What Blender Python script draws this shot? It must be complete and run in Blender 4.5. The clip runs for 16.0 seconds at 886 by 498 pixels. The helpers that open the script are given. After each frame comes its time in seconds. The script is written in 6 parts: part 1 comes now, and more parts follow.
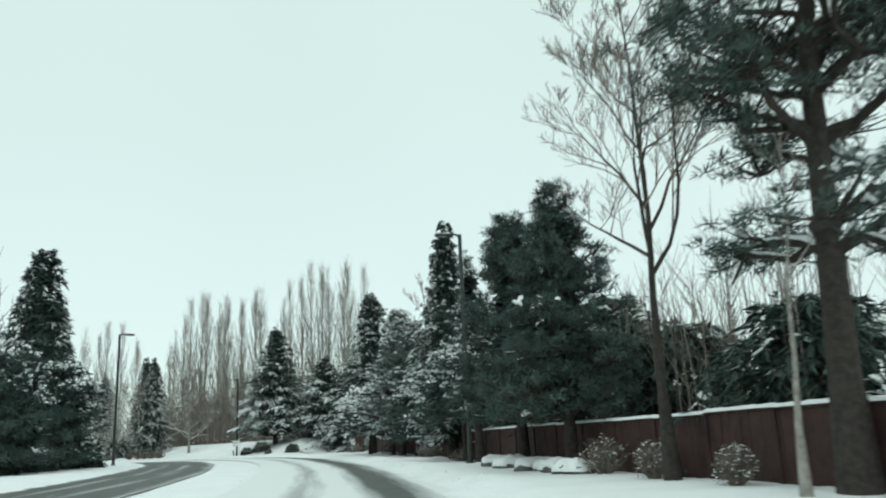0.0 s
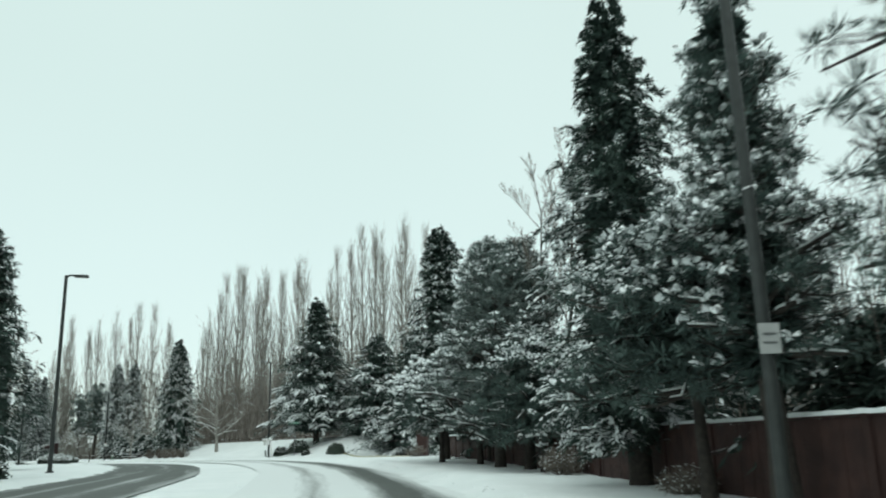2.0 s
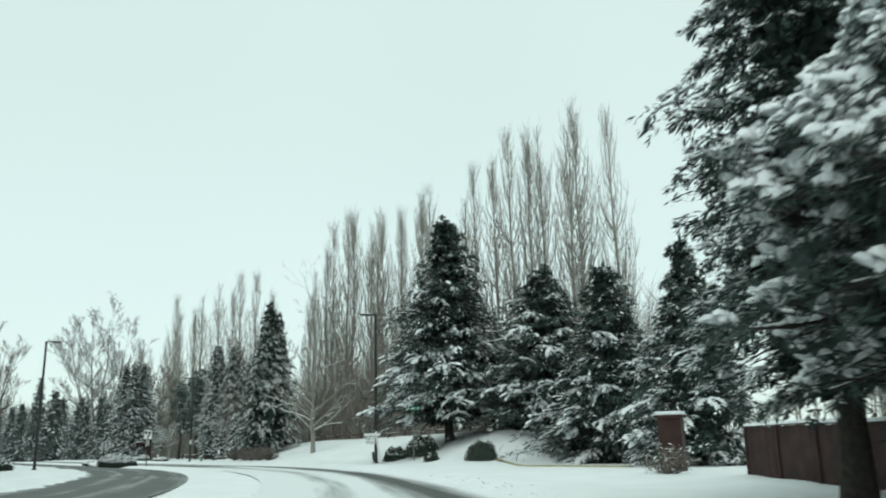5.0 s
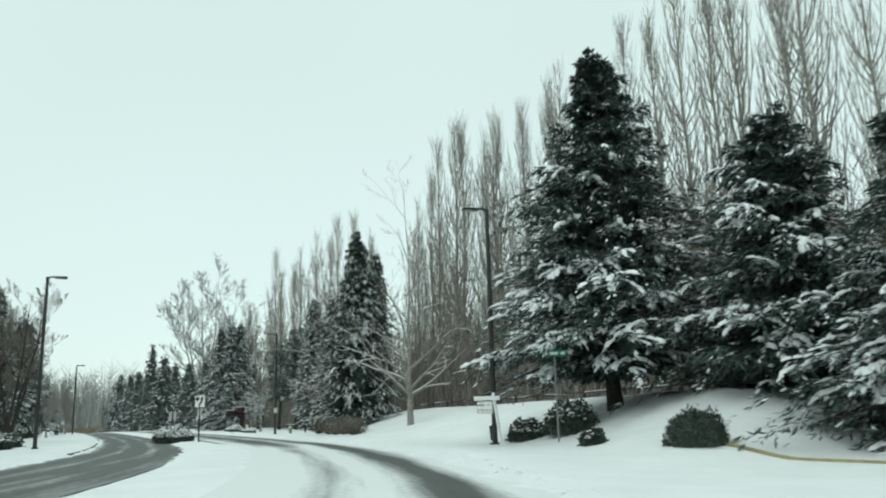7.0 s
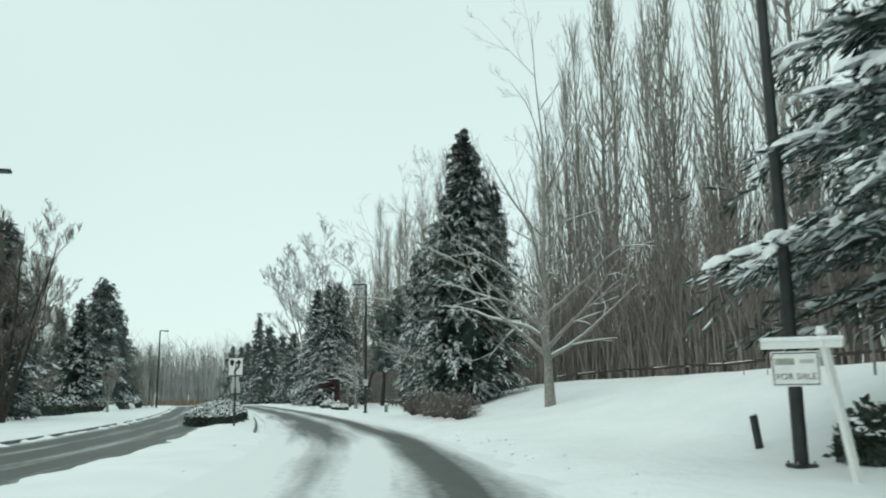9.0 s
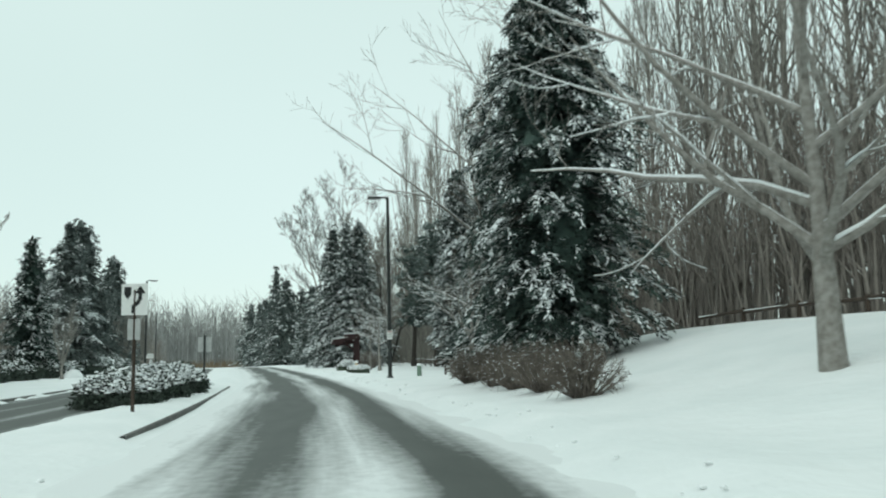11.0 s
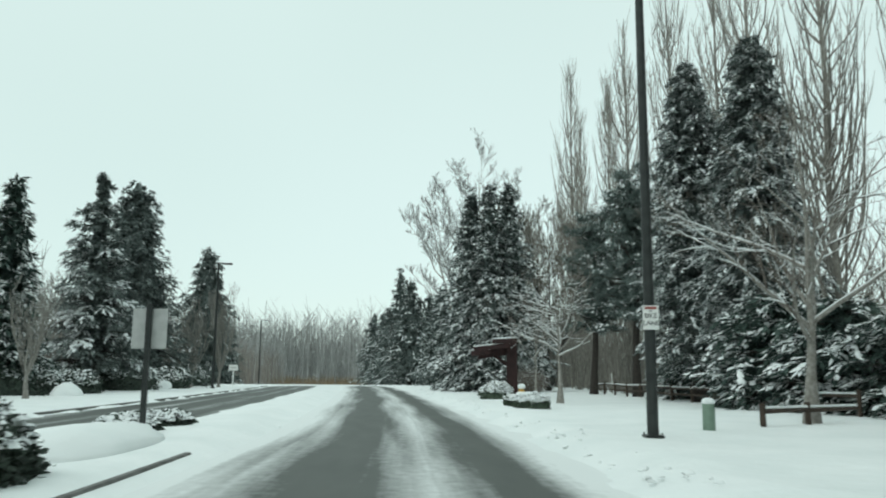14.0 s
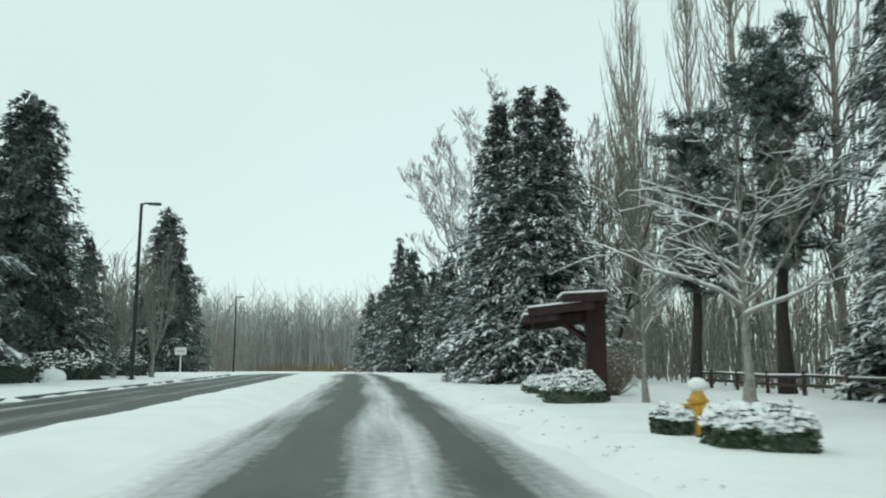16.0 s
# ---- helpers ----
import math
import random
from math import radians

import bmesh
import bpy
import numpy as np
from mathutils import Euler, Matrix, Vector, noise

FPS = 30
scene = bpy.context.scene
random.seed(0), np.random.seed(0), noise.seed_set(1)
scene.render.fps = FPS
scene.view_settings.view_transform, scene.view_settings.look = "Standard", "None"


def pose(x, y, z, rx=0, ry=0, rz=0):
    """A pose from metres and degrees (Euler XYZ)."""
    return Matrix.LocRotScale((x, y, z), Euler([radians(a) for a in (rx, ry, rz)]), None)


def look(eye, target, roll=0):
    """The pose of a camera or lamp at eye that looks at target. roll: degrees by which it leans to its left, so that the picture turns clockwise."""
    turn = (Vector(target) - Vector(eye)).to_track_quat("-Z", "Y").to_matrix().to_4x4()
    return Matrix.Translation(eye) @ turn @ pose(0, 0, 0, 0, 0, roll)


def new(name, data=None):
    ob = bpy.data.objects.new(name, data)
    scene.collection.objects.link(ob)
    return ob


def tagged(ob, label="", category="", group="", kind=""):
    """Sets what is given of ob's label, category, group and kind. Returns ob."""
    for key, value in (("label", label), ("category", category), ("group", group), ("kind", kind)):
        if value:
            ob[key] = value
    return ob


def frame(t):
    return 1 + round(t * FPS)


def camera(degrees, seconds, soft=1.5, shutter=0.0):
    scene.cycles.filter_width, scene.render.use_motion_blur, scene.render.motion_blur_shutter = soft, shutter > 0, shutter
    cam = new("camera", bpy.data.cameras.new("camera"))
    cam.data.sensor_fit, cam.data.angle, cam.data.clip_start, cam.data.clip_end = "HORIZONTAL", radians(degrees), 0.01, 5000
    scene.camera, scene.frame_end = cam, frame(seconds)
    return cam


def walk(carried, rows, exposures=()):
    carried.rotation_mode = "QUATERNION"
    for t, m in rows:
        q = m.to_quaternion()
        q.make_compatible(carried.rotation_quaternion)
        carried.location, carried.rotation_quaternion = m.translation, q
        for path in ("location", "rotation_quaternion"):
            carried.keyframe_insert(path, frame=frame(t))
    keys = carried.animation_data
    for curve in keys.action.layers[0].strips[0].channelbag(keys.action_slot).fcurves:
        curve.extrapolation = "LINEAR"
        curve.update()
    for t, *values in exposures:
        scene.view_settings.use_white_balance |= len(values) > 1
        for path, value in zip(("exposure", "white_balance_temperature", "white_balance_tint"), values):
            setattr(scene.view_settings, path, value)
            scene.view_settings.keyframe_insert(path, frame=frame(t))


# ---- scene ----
cam = camera(57.8, 16.0, soft=2.0, shutter=0.25)
# seconds, place in metres, turn in degrees
PATH = [
    (0.0, -0.250, 0.172, 1.193, 103.455, 2.397, 44.469),
    (0.5, -4.394, 3.580, 1.241, 103.184, 2.630, 45.147),
    (1.0, -8.782, 7.186, 1.291, 103.101, 2.424, 46.113),
    (1.5, -13.525, 10.951, 1.328, 103.147, 2.229, 47.736),
    (2.0, -17.864, 14.339, 1.339, 103.605, 1.531, 48.483),
    (2.5, -22.309, 17.653, 1.381, 104.155, 0.166, 49.433),
    (3.0, -26.518, 20.674, 1.405, 103.527, -0.291, 50.798),
    (3.5, -31.037, 23.857, 1.443, 102.918, -0.170, 52.637),
    (4.0, -35.822, 27.118, 1.437, 103.654, -0.131, 55.111),
    (4.5, -40.218, 30.087, 1.422, 103.887, 0.433, 57.126),
    (4.7, -42.029, 31.066, 1.434, 103.835, 0.811, 57.650),
    (6.8, -61.211, 41.264, 1.588, 101.955, 1.354, 65.992),
    (7.0, -63.069, 42.209, 1.602, 101.695, 1.375, 67.278),
    (7.5, -67.779, 44.043, 1.601, 100.982, 1.340, 69.207),
    (8.0, -72.146, 45.536, 1.613, 100.432, 0.655, 70.784),
    (8.5, -77.117, 47.080, 1.629, 100.460, 0.191, 73.652),
    (9.0, -81.743, 48.464, 1.581, 100.182, 0.659, 75.776),
    (9.2, -83.522, 48.814, 1.570, 100.038, 0.916, 75.974),
    (11.3, -102.436, 52.037, 1.430, 96.913, 1.427, 78.421),
    (11.5, -104.191, 52.325, 1.422, 97.060, 1.524, 79.190),
    (12.0, -108.771, 52.660, 1.398, 97.531, 1.390, 80.460),
    (12.5, -113.055, 52.860, 1.401, 98.017, 0.694, 82.097),
    (13.0, -117.496, 52.974, 1.377, 98.119, 0.275, 83.671),
    (13.5, -122.267, 52.961, 1.342, 98.475, -1.242, 85.445),
    (14.0, -126.972, 53.049, 1.322, 98.931, -0.407, 86.941),
    (14.5, -131.440, 53.197, 1.292, 98.253, 0.344, 86.497),
    (15.0, -135.585, 53.334, 1.280, 97.450, 0.464, 86.178),
    (15.5, -140.312, 53.239, 1.265, 97.484, -0.127, 86.222),
    (16.0, -145.531, 53.206, 1.254, 97.952, -0.249, 86.990),
]
walk(cam, [(t, pose(x, y, z, rx, ry, rz)) for t, x, y, z, rx, ry, rz in PATH])

# ---------------------------------------------------------------- sky and light
SKY_LIGHT, SUN_LIGHT = 1.0, 0.7
world = bpy.data.worlds.new("overcast_sky")
scene.world = world
world.use_nodes = True
wn, wl = world.node_tree.nodes, world.node_tree.links
wn.clear()
w_out, w_bg = wn.new("ShaderNodeOutputWorld"), wn.new("ShaderNodeBackground")
w_sky, w_mix, w_noise = wn.new("ShaderNodeTexSky"), wn.new("ShaderNodeMixRGB"), wn.new("ShaderNodeTexNoise")
w_ramp = wn.new("ShaderNodeValToRGB")
w_sky.sky_type, w_sky.sun_disc = "NISHITA", False
w_sky.sun_elevation, w_sky.sun_rotation = radians(38), radians(120)
w_noise.inputs["Scale"].default_value, w_noise.inputs["Detail"].default_value = 1.3, 2.0
w_ramp.color_ramp.elements[0].position, w_ramp.color_ramp.elements[1].position = 0.3, 0.75
w_ramp.color_ramp.elements[0].color = (0.655, 0.815, 0.765, 1)
w_ramp.color_ramp.elements[1].color = (0.735, 0.895, 0.850, 1)
w_mix.inputs[0].default_value = 0.985
wl.new(w_noise.outputs["Fac"], w_ramp.inputs["Fac"])
wl.new(w_sky.outputs["Color"], w_mix.inputs[1])
wl.new(w_ramp.outputs["Color"], w_mix.inputs[2])
wl.new(w_mix.outputs["Color"], w_bg.inputs["Color"])
wl.new(w_bg.outputs["Background"], w_out.inputs["Surface"])
w_bg.inputs["Strength"].default_value = SKY_LIGHT
sun_data = bpy.data.lights.new("sun", "SUN")
sun_data.energy, sun_data.angle, sun_data.color = SUN_LIGHT, radians(40), (0.93, 1.0, 0.96)
sun = new("sun", sun_data)
sun.matrix_world = look((30, -40, 60), (0, 0, 0))


# ---------------------------------------------------------------- materials
def material(name, base, rough=0.8, second=None, scale=3.0, detail=6.0, bump=0.0, bump_scale=20.0, island=0.0, metal=0.0, coat=None, spec=0.3):
    """A surface with two colours mixed by noise, per-piece variation and a fine relief."""
    m = bpy.data.materials.new(name)
    m.use_nodes = True
    n, l = m.node_tree.nodes, m.node_tree.links
    b = n["Principled BSDF"]
    b.inputs["Roughness"].default_value = rough
    b.inputs["Metallic"].default_value = metal
    b.inputs["Specular IOR Level"].default_value = spec
    geo = n.new("ShaderNodeNewGeometry")
    no = n.new("ShaderNodeTexNoise")
    no.inputs["Scale"].default_value, no.inputs["Detail"].default_value = scale, detail
    l.new(geo.outputs["Position"], no.inputs["Vector"])
    mix = n.new("ShaderNodeMixRGB")
    mix.inputs[1].default_value = (*base, 1)
    mix.inputs[2].default_value = (*(second or tuple(c * 0.7 for c in base)), 1)
    ramp = n.new("ShaderNodeValToRGB")
    ramp.color_ramp.elements[0].position, ramp.color_ramp.elements[1].position = 0.35, 0.65
    l.new(no.outputs["Fac"], ramp.inputs["Fac"])
    l.new(ramp.outputs["Color"], mix.inputs[0])
    colour = mix.outputs[0]
    if island:
        hsv = n.new("ShaderNodeHueSaturation")
        mr = n.new("ShaderNodeMapRange")
        mr.inputs["To Min"].default_value, mr.inputs["To Max"].default_value = 1 - island, 1 + island
        l.new(geo.outputs["Random Per Island"], mr.inputs["Value"])
        l.new(mr.outputs["Result"], hsv.inputs["Value"])
        l.new(colour, hsv.inputs["Color"])
        colour = hsv.outputs["Color"]
    l.new(colour, b.inputs["Base Color"])
    if bump:
        bn, bp = n.new("ShaderNodeTexNoise"), n.new("ShaderNodeBump")
        bn.inputs["Scale"].default_value, bn.inputs["Detail"].default_value = bump_scale, 5
        l.new(geo.outputs["Position"], bn.inputs["Vector"])
        l.new(bn.outputs["Fac"], bp.inputs["Height"])
        bp.inputs["Strength"].default_value, bp.inputs["Distance"].default_value = bump, 0.1
        l.new(bp.outputs["Normal"], b.inputs["Normal"])
    return m


SNOW = material("snow", (0.86, 0.88, 0.88), 0.75, (0.80, 0.83, 0.83), 0.6, 8, 0.35, 3.0)
SNOW_LOAD = material("snow_load", (0.86, 0.88, 0.88), 0.8, (0.76, 0.79, 0.80), 4.0, 5, 0.3, 14.0)
BARK = material("bark", (0.058, 0.049, 0.042), 0.9, (0.032, 0.028, 0.025), 9, 6, 0.6, 30)
PALE_BARK = material("pale_bark", (0.34, 0.325, 0.30), 0.9, (0.21, 0.195, 0.175), 9, 6, 0.4, 30)
TWIG = material("twig_bark", (0.20, 0.175, 0.150), 0.9, (0.125, 0.105, 0.09), 5, 4, 0, 1, 0.3)
POPLAR_BARK = material("poplar_bark", (0.30, 0.285, 0.258), 0.9, (0.185, 0.172, 0.153), 4, 4, 0, 1, 0.35)
# pale grey puts the distance haze into the twigs' colour
HAZED_TWIG = material("hazed_twig_bark", (0.34, 0.345, 0.338), 0.9, (0.225, 0.225, 0.218), 0.15, 3, 0, 1, 0.3)
BROWN_TWIG = material("thicket_twig", (0.275, 0.248, 0.222), 0.9, (0.165, 0.145, 0.128), 0.8, 3, 0, 1, 0.35)
NEEDLE = material("needles", (0.072, 0.102, 0.088), 0.7, (0.040, 0.064, 0.056), 1.2, 4, 0, 1, 0.5)
PINE_NEEDLE = material("pine_needles", (0.072, 0.104, 0.092), 0.65, (0.040, 0.064, 0.057), 1.2, 4, 0, 1, 0.5)
CEDAR_NEEDLE = material("cedar_sprays", (0.064, 0.096, 0.080), 0.7, (0.036, 0.058, 0.051), 1.0, 4, 0, 1, 0.5)
# base colour lifted for distance haze, beyond what the snow dusting gives
HAZE_DUSTED = material("hazed_snowy_sprays", (0.215, 0.245, 0.235), 0.8, (0.062, 0.084, 0.076), 5.0, 5, 0, 1, 0.4)
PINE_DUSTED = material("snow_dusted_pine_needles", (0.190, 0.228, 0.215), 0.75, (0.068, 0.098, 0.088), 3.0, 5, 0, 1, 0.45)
SHRUB_TWIG = material("clipped_twigs", (0.25, 0.235, 0.21), 0.9, (0.15, 0.138, 0.12), 5, 4, 0, 1, 0.3)
HEDGE_LEAF = material("hedge_leaves", (0.058, 0.077, 0.060), 0.6, (0.034, 0.047, 0.037), 3, 4, 0, 1, 0.5)
BOX_LEAF = material("box_leaves", (0.105, 0.140, 0.095), 0.6, (0.060, 0.084, 0.060), 3, 4, 0, 1, 0.5)
RUST_LEAF = material("rust_leaves", (0.13, 0.055, 0.035), 0.8, (0.08, 0.04, 0.03), 3, 4, 0, 1, 0.5)
FENCE_WOOD = material("red_brown_stained_boards", (0.056, 0.027, 0.023), 0.75, (0.032, 0.016, 0.0145), 2.5, 7, 0.3, 25)
RAIL_WOOD = material("weathered_rail_wood", (0.075, 0.055, 0.042), 0.85, (0.045, 0.034, 0.027), 6, 6, 0.4, 30)
ARBOR_WOOD = material("dark_red_stained_timber", (0.050, 0.023, 0.022), 0.7, (0.030, 0.016, 0.016), 4, 6, 0.2, 25)
POLE_PAINT = material("dark_bronze_paint", (0.045, 0.050, 0.048), 0.45, (0.032, 0.036, 0.035), 5, 5, 0.05, 60, 0, 0.2)
GREY_METAL = material("galvanised_steel", (0.32, 0.33, 0.33), 0.45, (0.24, 0.25, 0.25), 8, 5, 0.05, 60, 0, 0.8)
SIGN_BACK = material("sign_back_aluminium", (0.50, 0.51, 0.50), 0.5, (0.42, 0.43, 0.42), 5, 5, 0.03, 60, 0, 0.3)
SIGN_WHITE = material("sign_white", (0.80, 0.80, 0.78), 0.5, (0.74, 0.75, 0.73), 9, 5)
SIGN_BLACK = material("sign_black", (0.02, 0.02, 0.02), 0.5)
SIGN_GREEN = material("sign_green", (0.01, 0.22, 0.12), 0.45, (0.01, 0.18, 0.10), 9, 5)
SIGN_RED = material("sign_red", (0.36, 0.10, 0.08), 0.5)
PAPER_GREEN = material("print_green", (0.38, 0.42, 0.36), 0.5, (0.26, 0.30, 0.25), 6, 4)
LENS = material("lamp_lens", (0.35, 0.36, 0.34), 0.25, (0.28, 0.29, 0.28), 9, 3)
HYDRANT_PAINT = material("yellow_hydrant_paint", (0.62, 0.36, 0.05), 0.5, (0.50, 0.27, 0.04), 14, 6, 0.1, 40)
UTILITY_GREEN = material("pale_green_plastic", (0.20, 0.28, 0.22), 0.6, (0.16, 0.23, 0.18), 8, 5, 0.05, 40)
ROCK = material("grey_rock", (0.14, 0.14, 0.135), 0.9, (0.07, 0.07, 0.068), 5, 8, 0.8, 9)
CONCRETE = material("kerb_concrete", (0.20, 0.20, 0.19), 0.9, (0.11, 0.11, 0.105), 4, 8, 0.4, 30)
YELLOW_KERB = material("yellow_kerb_paint", (0.42, 0.36, 0.16), 0.8, (0.30, 0.27, 0.16), 5, 8, 0.3, 30)
DRY_GRASS = material("dry_grass", (0.22, 0.165, 0.105), 0.95, (0.15, 0.115, 0.08), 1.5, 4, 0, 1, 0.4)


def road_material(name, tracks, start):
    """Wet asphalt under thin driven snow: tracks are (from, to, all along, bareness) across the road in metres; start: distance along the road from which all are bare."""
    m = bpy.data.materials.new(name)
    m.use_nodes = True
    n, l = m.node_tree.nodes, m.node_tree.links
    b = n["Principled BSDF"]
    uv = n.new("ShaderNodeUVMap")
    uv.uv_map = "road"
    sep = n.new("ShaderNodeSeparateXYZ")
    l.new(uv.outputs["UV"], sep.inputs["Vector"])

    def math_node(op, a, b2=None, clamp=False):
        q = n.new("ShaderNodeMath")
        q.operation, q.use_clamp = op, clamp
        for i, v in enumerate((a, b2)):
            if v is None:
                continue
            if isinstance(v, (int, float)):
                q.inputs[i].default_value = v
            else:
                l.new(v, q.inputs[i])
        return q.outputs[0]

    def noise_at(sx, sy, detail):
        mp, no = n.new("ShaderNodeMapping"), n.new("ShaderNodeTexNoise")
        mp.inputs["Scale"].default_value = (sx, sy, 1)
        l.new(uv.outputs["UV"], mp.inputs["Vector"])
        l.new(mp.outputs["Vector"], no.inputs["Vector"])
        no.inputs["Scale"].default_value, no.inputs["Detail"].default_value = 1.0, detail
        return no.outputs["Fac"]

    wander = math_node("MULTIPLY", math_node("SUBTRACT", noise_at(0.25, 0.06, 3), 0.5), 0.8)
    fine = math_node("MULTIPLY", math_node("SUBTRACT", noise_at(1.9, 0.10, 6), 0.5), 1.25)
    speck = math_node("MULTIPLY", math_node("SUBTRACT", noise_at(6.0, 4.0, 6), 0.5), 0.5)
    across = math_node("ADD", sep.outputs["X"], wander)
    bare = None
    for lo, hi, always, peak in tracks:
        mid, half = (lo + hi) / 2, (hi - lo) / 2
        d = math_node("ABSOLUTE", math_node("SUBTRACT", across, mid))
        k = math_node("SUBTRACT", peak, math_node("DIVIDE", d, half))
        if not always:
            k = math_node("SUBTRACT", k, math_node("MULTIPLY", math_node("DIVIDE", math_node("SUBTRACT", start, sep.outputs["Y"]), 12.0, True), 1.1))
        bare = k if bare is None else math_node("MAXIMUM", bare, k)
    bare = math_node("ADD", math_node("ADD", math_node("MULTIPLY", bare, 0.78), fine), speck)
    ramp = n.new("ShaderNodeValToRGB")
    ramp.color_ramp.elements[0].position, ramp.color_ramp.elements[1].position = 0.05, 0.95
    l.new(bare, ramp.inputs["Fac"])
    grain = n.new("ShaderNodeValToRGB")
    grain.color_ramp.elements[0].color, grain.color_ramp.elements[1].color = (0.050, 0.056, 0.051, 1), (0.110, 0.120, 0.110, 1)
    l.new(noise_at(2.2, 0.5, 8), grain.inputs["Fac"])
    mix = n.new("ShaderNodeMixRGB")
    mix.inputs[1].default_value = (0.78, 0.80, 0.80, 1)
    l.new(ramp.outputs["Color"], mix.inputs[0])
    l.new(grain.outputs["Color"], mix.inputs[2])
    l.new(mix.outputs[0], b.inputs["Base Color"])
    rough = n.new("ShaderNodeMapRange")
    rough.inputs["To Min"].default_value, rough.inputs["To Max"].default_value = 0.8, 0.62
    l.new(ramp.outputs["Color"], rough.inputs["Value"])
    l.new(rough.outputs["Result"], b.inputs["Roughness"])
    b.inputs["Specular IOR Level"].default_value = 0.3
    bp = n.new("ShaderNodeBump")
    bp.inputs["Strength"].default_value, bp.inputs["Distance"].default_value, bp.invert = 0.6, 0.03, True
    l.new(ramp.outputs["Color"], bp.inputs["Height"])
    l.new(bp.outputs["Normal"], b.inputs["Normal"])
    return m


ROAD_NEAR = road_material("snowy_asphalt_near_lane", ((-2.05, -0.20, False, 1.75), (0.50, 1.66, True, 1.75), (-3.0, -1.5, False, 0.75), (-0.40, 0.80, False, 0.45)), 128.0)
ROAD_FAR = road_material("snowy_asphalt_far_lane", ((-11.2, -8.6, True, 1.55), (-9.8, -7.0, True, 1.55), (-8.2, -5.5, True, 1.55)), 0.0)


# ---------------------------------------------------------------- mesh tools
def mesh_of(name, verts, faces, mats, smooth=False):
    me = bpy.data.meshes.new(name)
    verts = np.asarray(verts, dtype=np.float32)
    if isinstance(faces, np.ndarray):
        n, k = faces.shape
        me.vertices.add(len(verts))
        me.vertices.foreach_set("co", verts.ravel())
        me.loops.add(n * k)
        me.loops.foreach_set("vertex_index", faces.astype(np.int32).ravel())
        me.polygons.add(n)
        me.polygons.foreach_set("loop_start", np.arange(0, n * k, k, dtype=np.int32))
    else:
        me.from_pydata(verts.tolist(), [], faces)
    for m in mats if isinstance(mats, (list, tuple)) else [mats]:
        me.materials.append(m)
    me.polygons.foreach_set("use_smooth", np.full(len(me.polygons), bool(smooth)))
    me.update(calc_edges=True)
    return me


def part(name, data, mat, parent, label=""):
    """One mesh object under a thing or a part: data is a bmesh, a mesh, or (verts, faces)."""
    if isinstance(data, bmesh.types.BMesh):
        me = bpy.data.meshes.new(name)
        data.to_mesh(me)
        data.free()
        me.materials.append(mat)
    elif isinstance(data, tuple):
        me = mesh_of(name, data[0], data[1], mat, len(data) > 2)
    else:
        me = data
    ob = new(name, me)
    ob.parent = parent
    return tagged(ob, label)


def thing(name, place, label, category, group="", kind=""):
    ob = new(name)
    ob.empty_display_size = 0.2
    ob.matrix_basis = place if isinstance(place, Matrix) else Matrix.Translation(place)
    return tagged(ob, label, category, group, kind)


def box(bm, size, at=(0, 0, 0), rz=0.0, bevel=0.0, rx=0.0, ry=0.0):
    made = bmesh.ops.create_cube(bm, size=1, matrix=pose(*at, rx, ry, rz) @ Matrix.Diagonal((*size, 1)))
    if bevel:
        edges = list({e for v in made["verts"] for e in v.link_edges})
        bmesh.ops.bevel(bm, geom=edges, offset=bevel, segments=2, affect="EDGES", profile=0.7)
    return bm


def boxes(*specs, bevel=0.0):
    bm = bmesh.new()
    for s in specs:
        box(bm, *s, bevel=bevel)
    return bm


def rod(bm, a, b, r1, r2=None, sides=10):
    a, b = Vector(a), Vector(b)
    d = b - a
    m = Matrix.Translation((a + b) / 2) @ d.to_track_quat("Z", "Y").to_matrix().to_4x4()
    bmesh.ops.create_cone(bm, cap_ends=True, segments=sides, radius1=r1, radius2=r1 if r2 is None else r2, depth=d.length, matrix=m)
    return bm


def unit(a):
    return a / np.maximum(np.linalg.norm(a, axis=-1, keepdims=True), 1e-9)


def tubes(P, R, sides=4):
    """Tapered tubes along N polylines of k points: P (N,k,3), R (N,k)."""
    P, R = np.asarray(P, float), np.asarray(R, float)
    N, k, _ = P.shape
    T = np.gradient(P, axis=1)
    T = unit(T)
    ref = np.where(np.abs(T[..., 2:3]) > 0.9, np.array([1.0, 0, 0]), np.array([0, 0, 1.0]))
    A = unit(np.cross(T, ref))
    B = np.cross(T, A)
    ang = np.arange(sides) * 2 * np.pi / sides
    V = P[:, :, None] + R[:, :, None, None] * (np.cos(ang)[:, None] * A[:, :, None] + np.sin(ang)[:, None] * B[:, :, None])
    idx = np.arange(N * k * sides).reshape(N, k, sides)
    nxt = np.roll(idx, -1, axis=2)
    F = np.stack((idx[:, :-1], nxt[:, :-1], nxt[:, 1:], idx[:, 1:]), -1).reshape(-1, 4)
    return V.reshape(-1, 3), F


def kites(P, D, U, L, W, fold=0.25):
    """Small leaf-like sprays: four corners each, bent along their middle."""
    D = unit(D)
    B = unit(np.cross(D, U))
    C = np.cross(B, D)
    L, W = np.asarray(L)[:, None], np.asarray(W)[:, None]
    mid = P + D * L * 0.45 - C * W * fold
    V = np.stack((P, mid + B * W, P + D * L, mid - B * W), 1).reshape(-1, 3)
    F = np.arange(len(P) * 4).reshape(-1, 4)
    return V, F


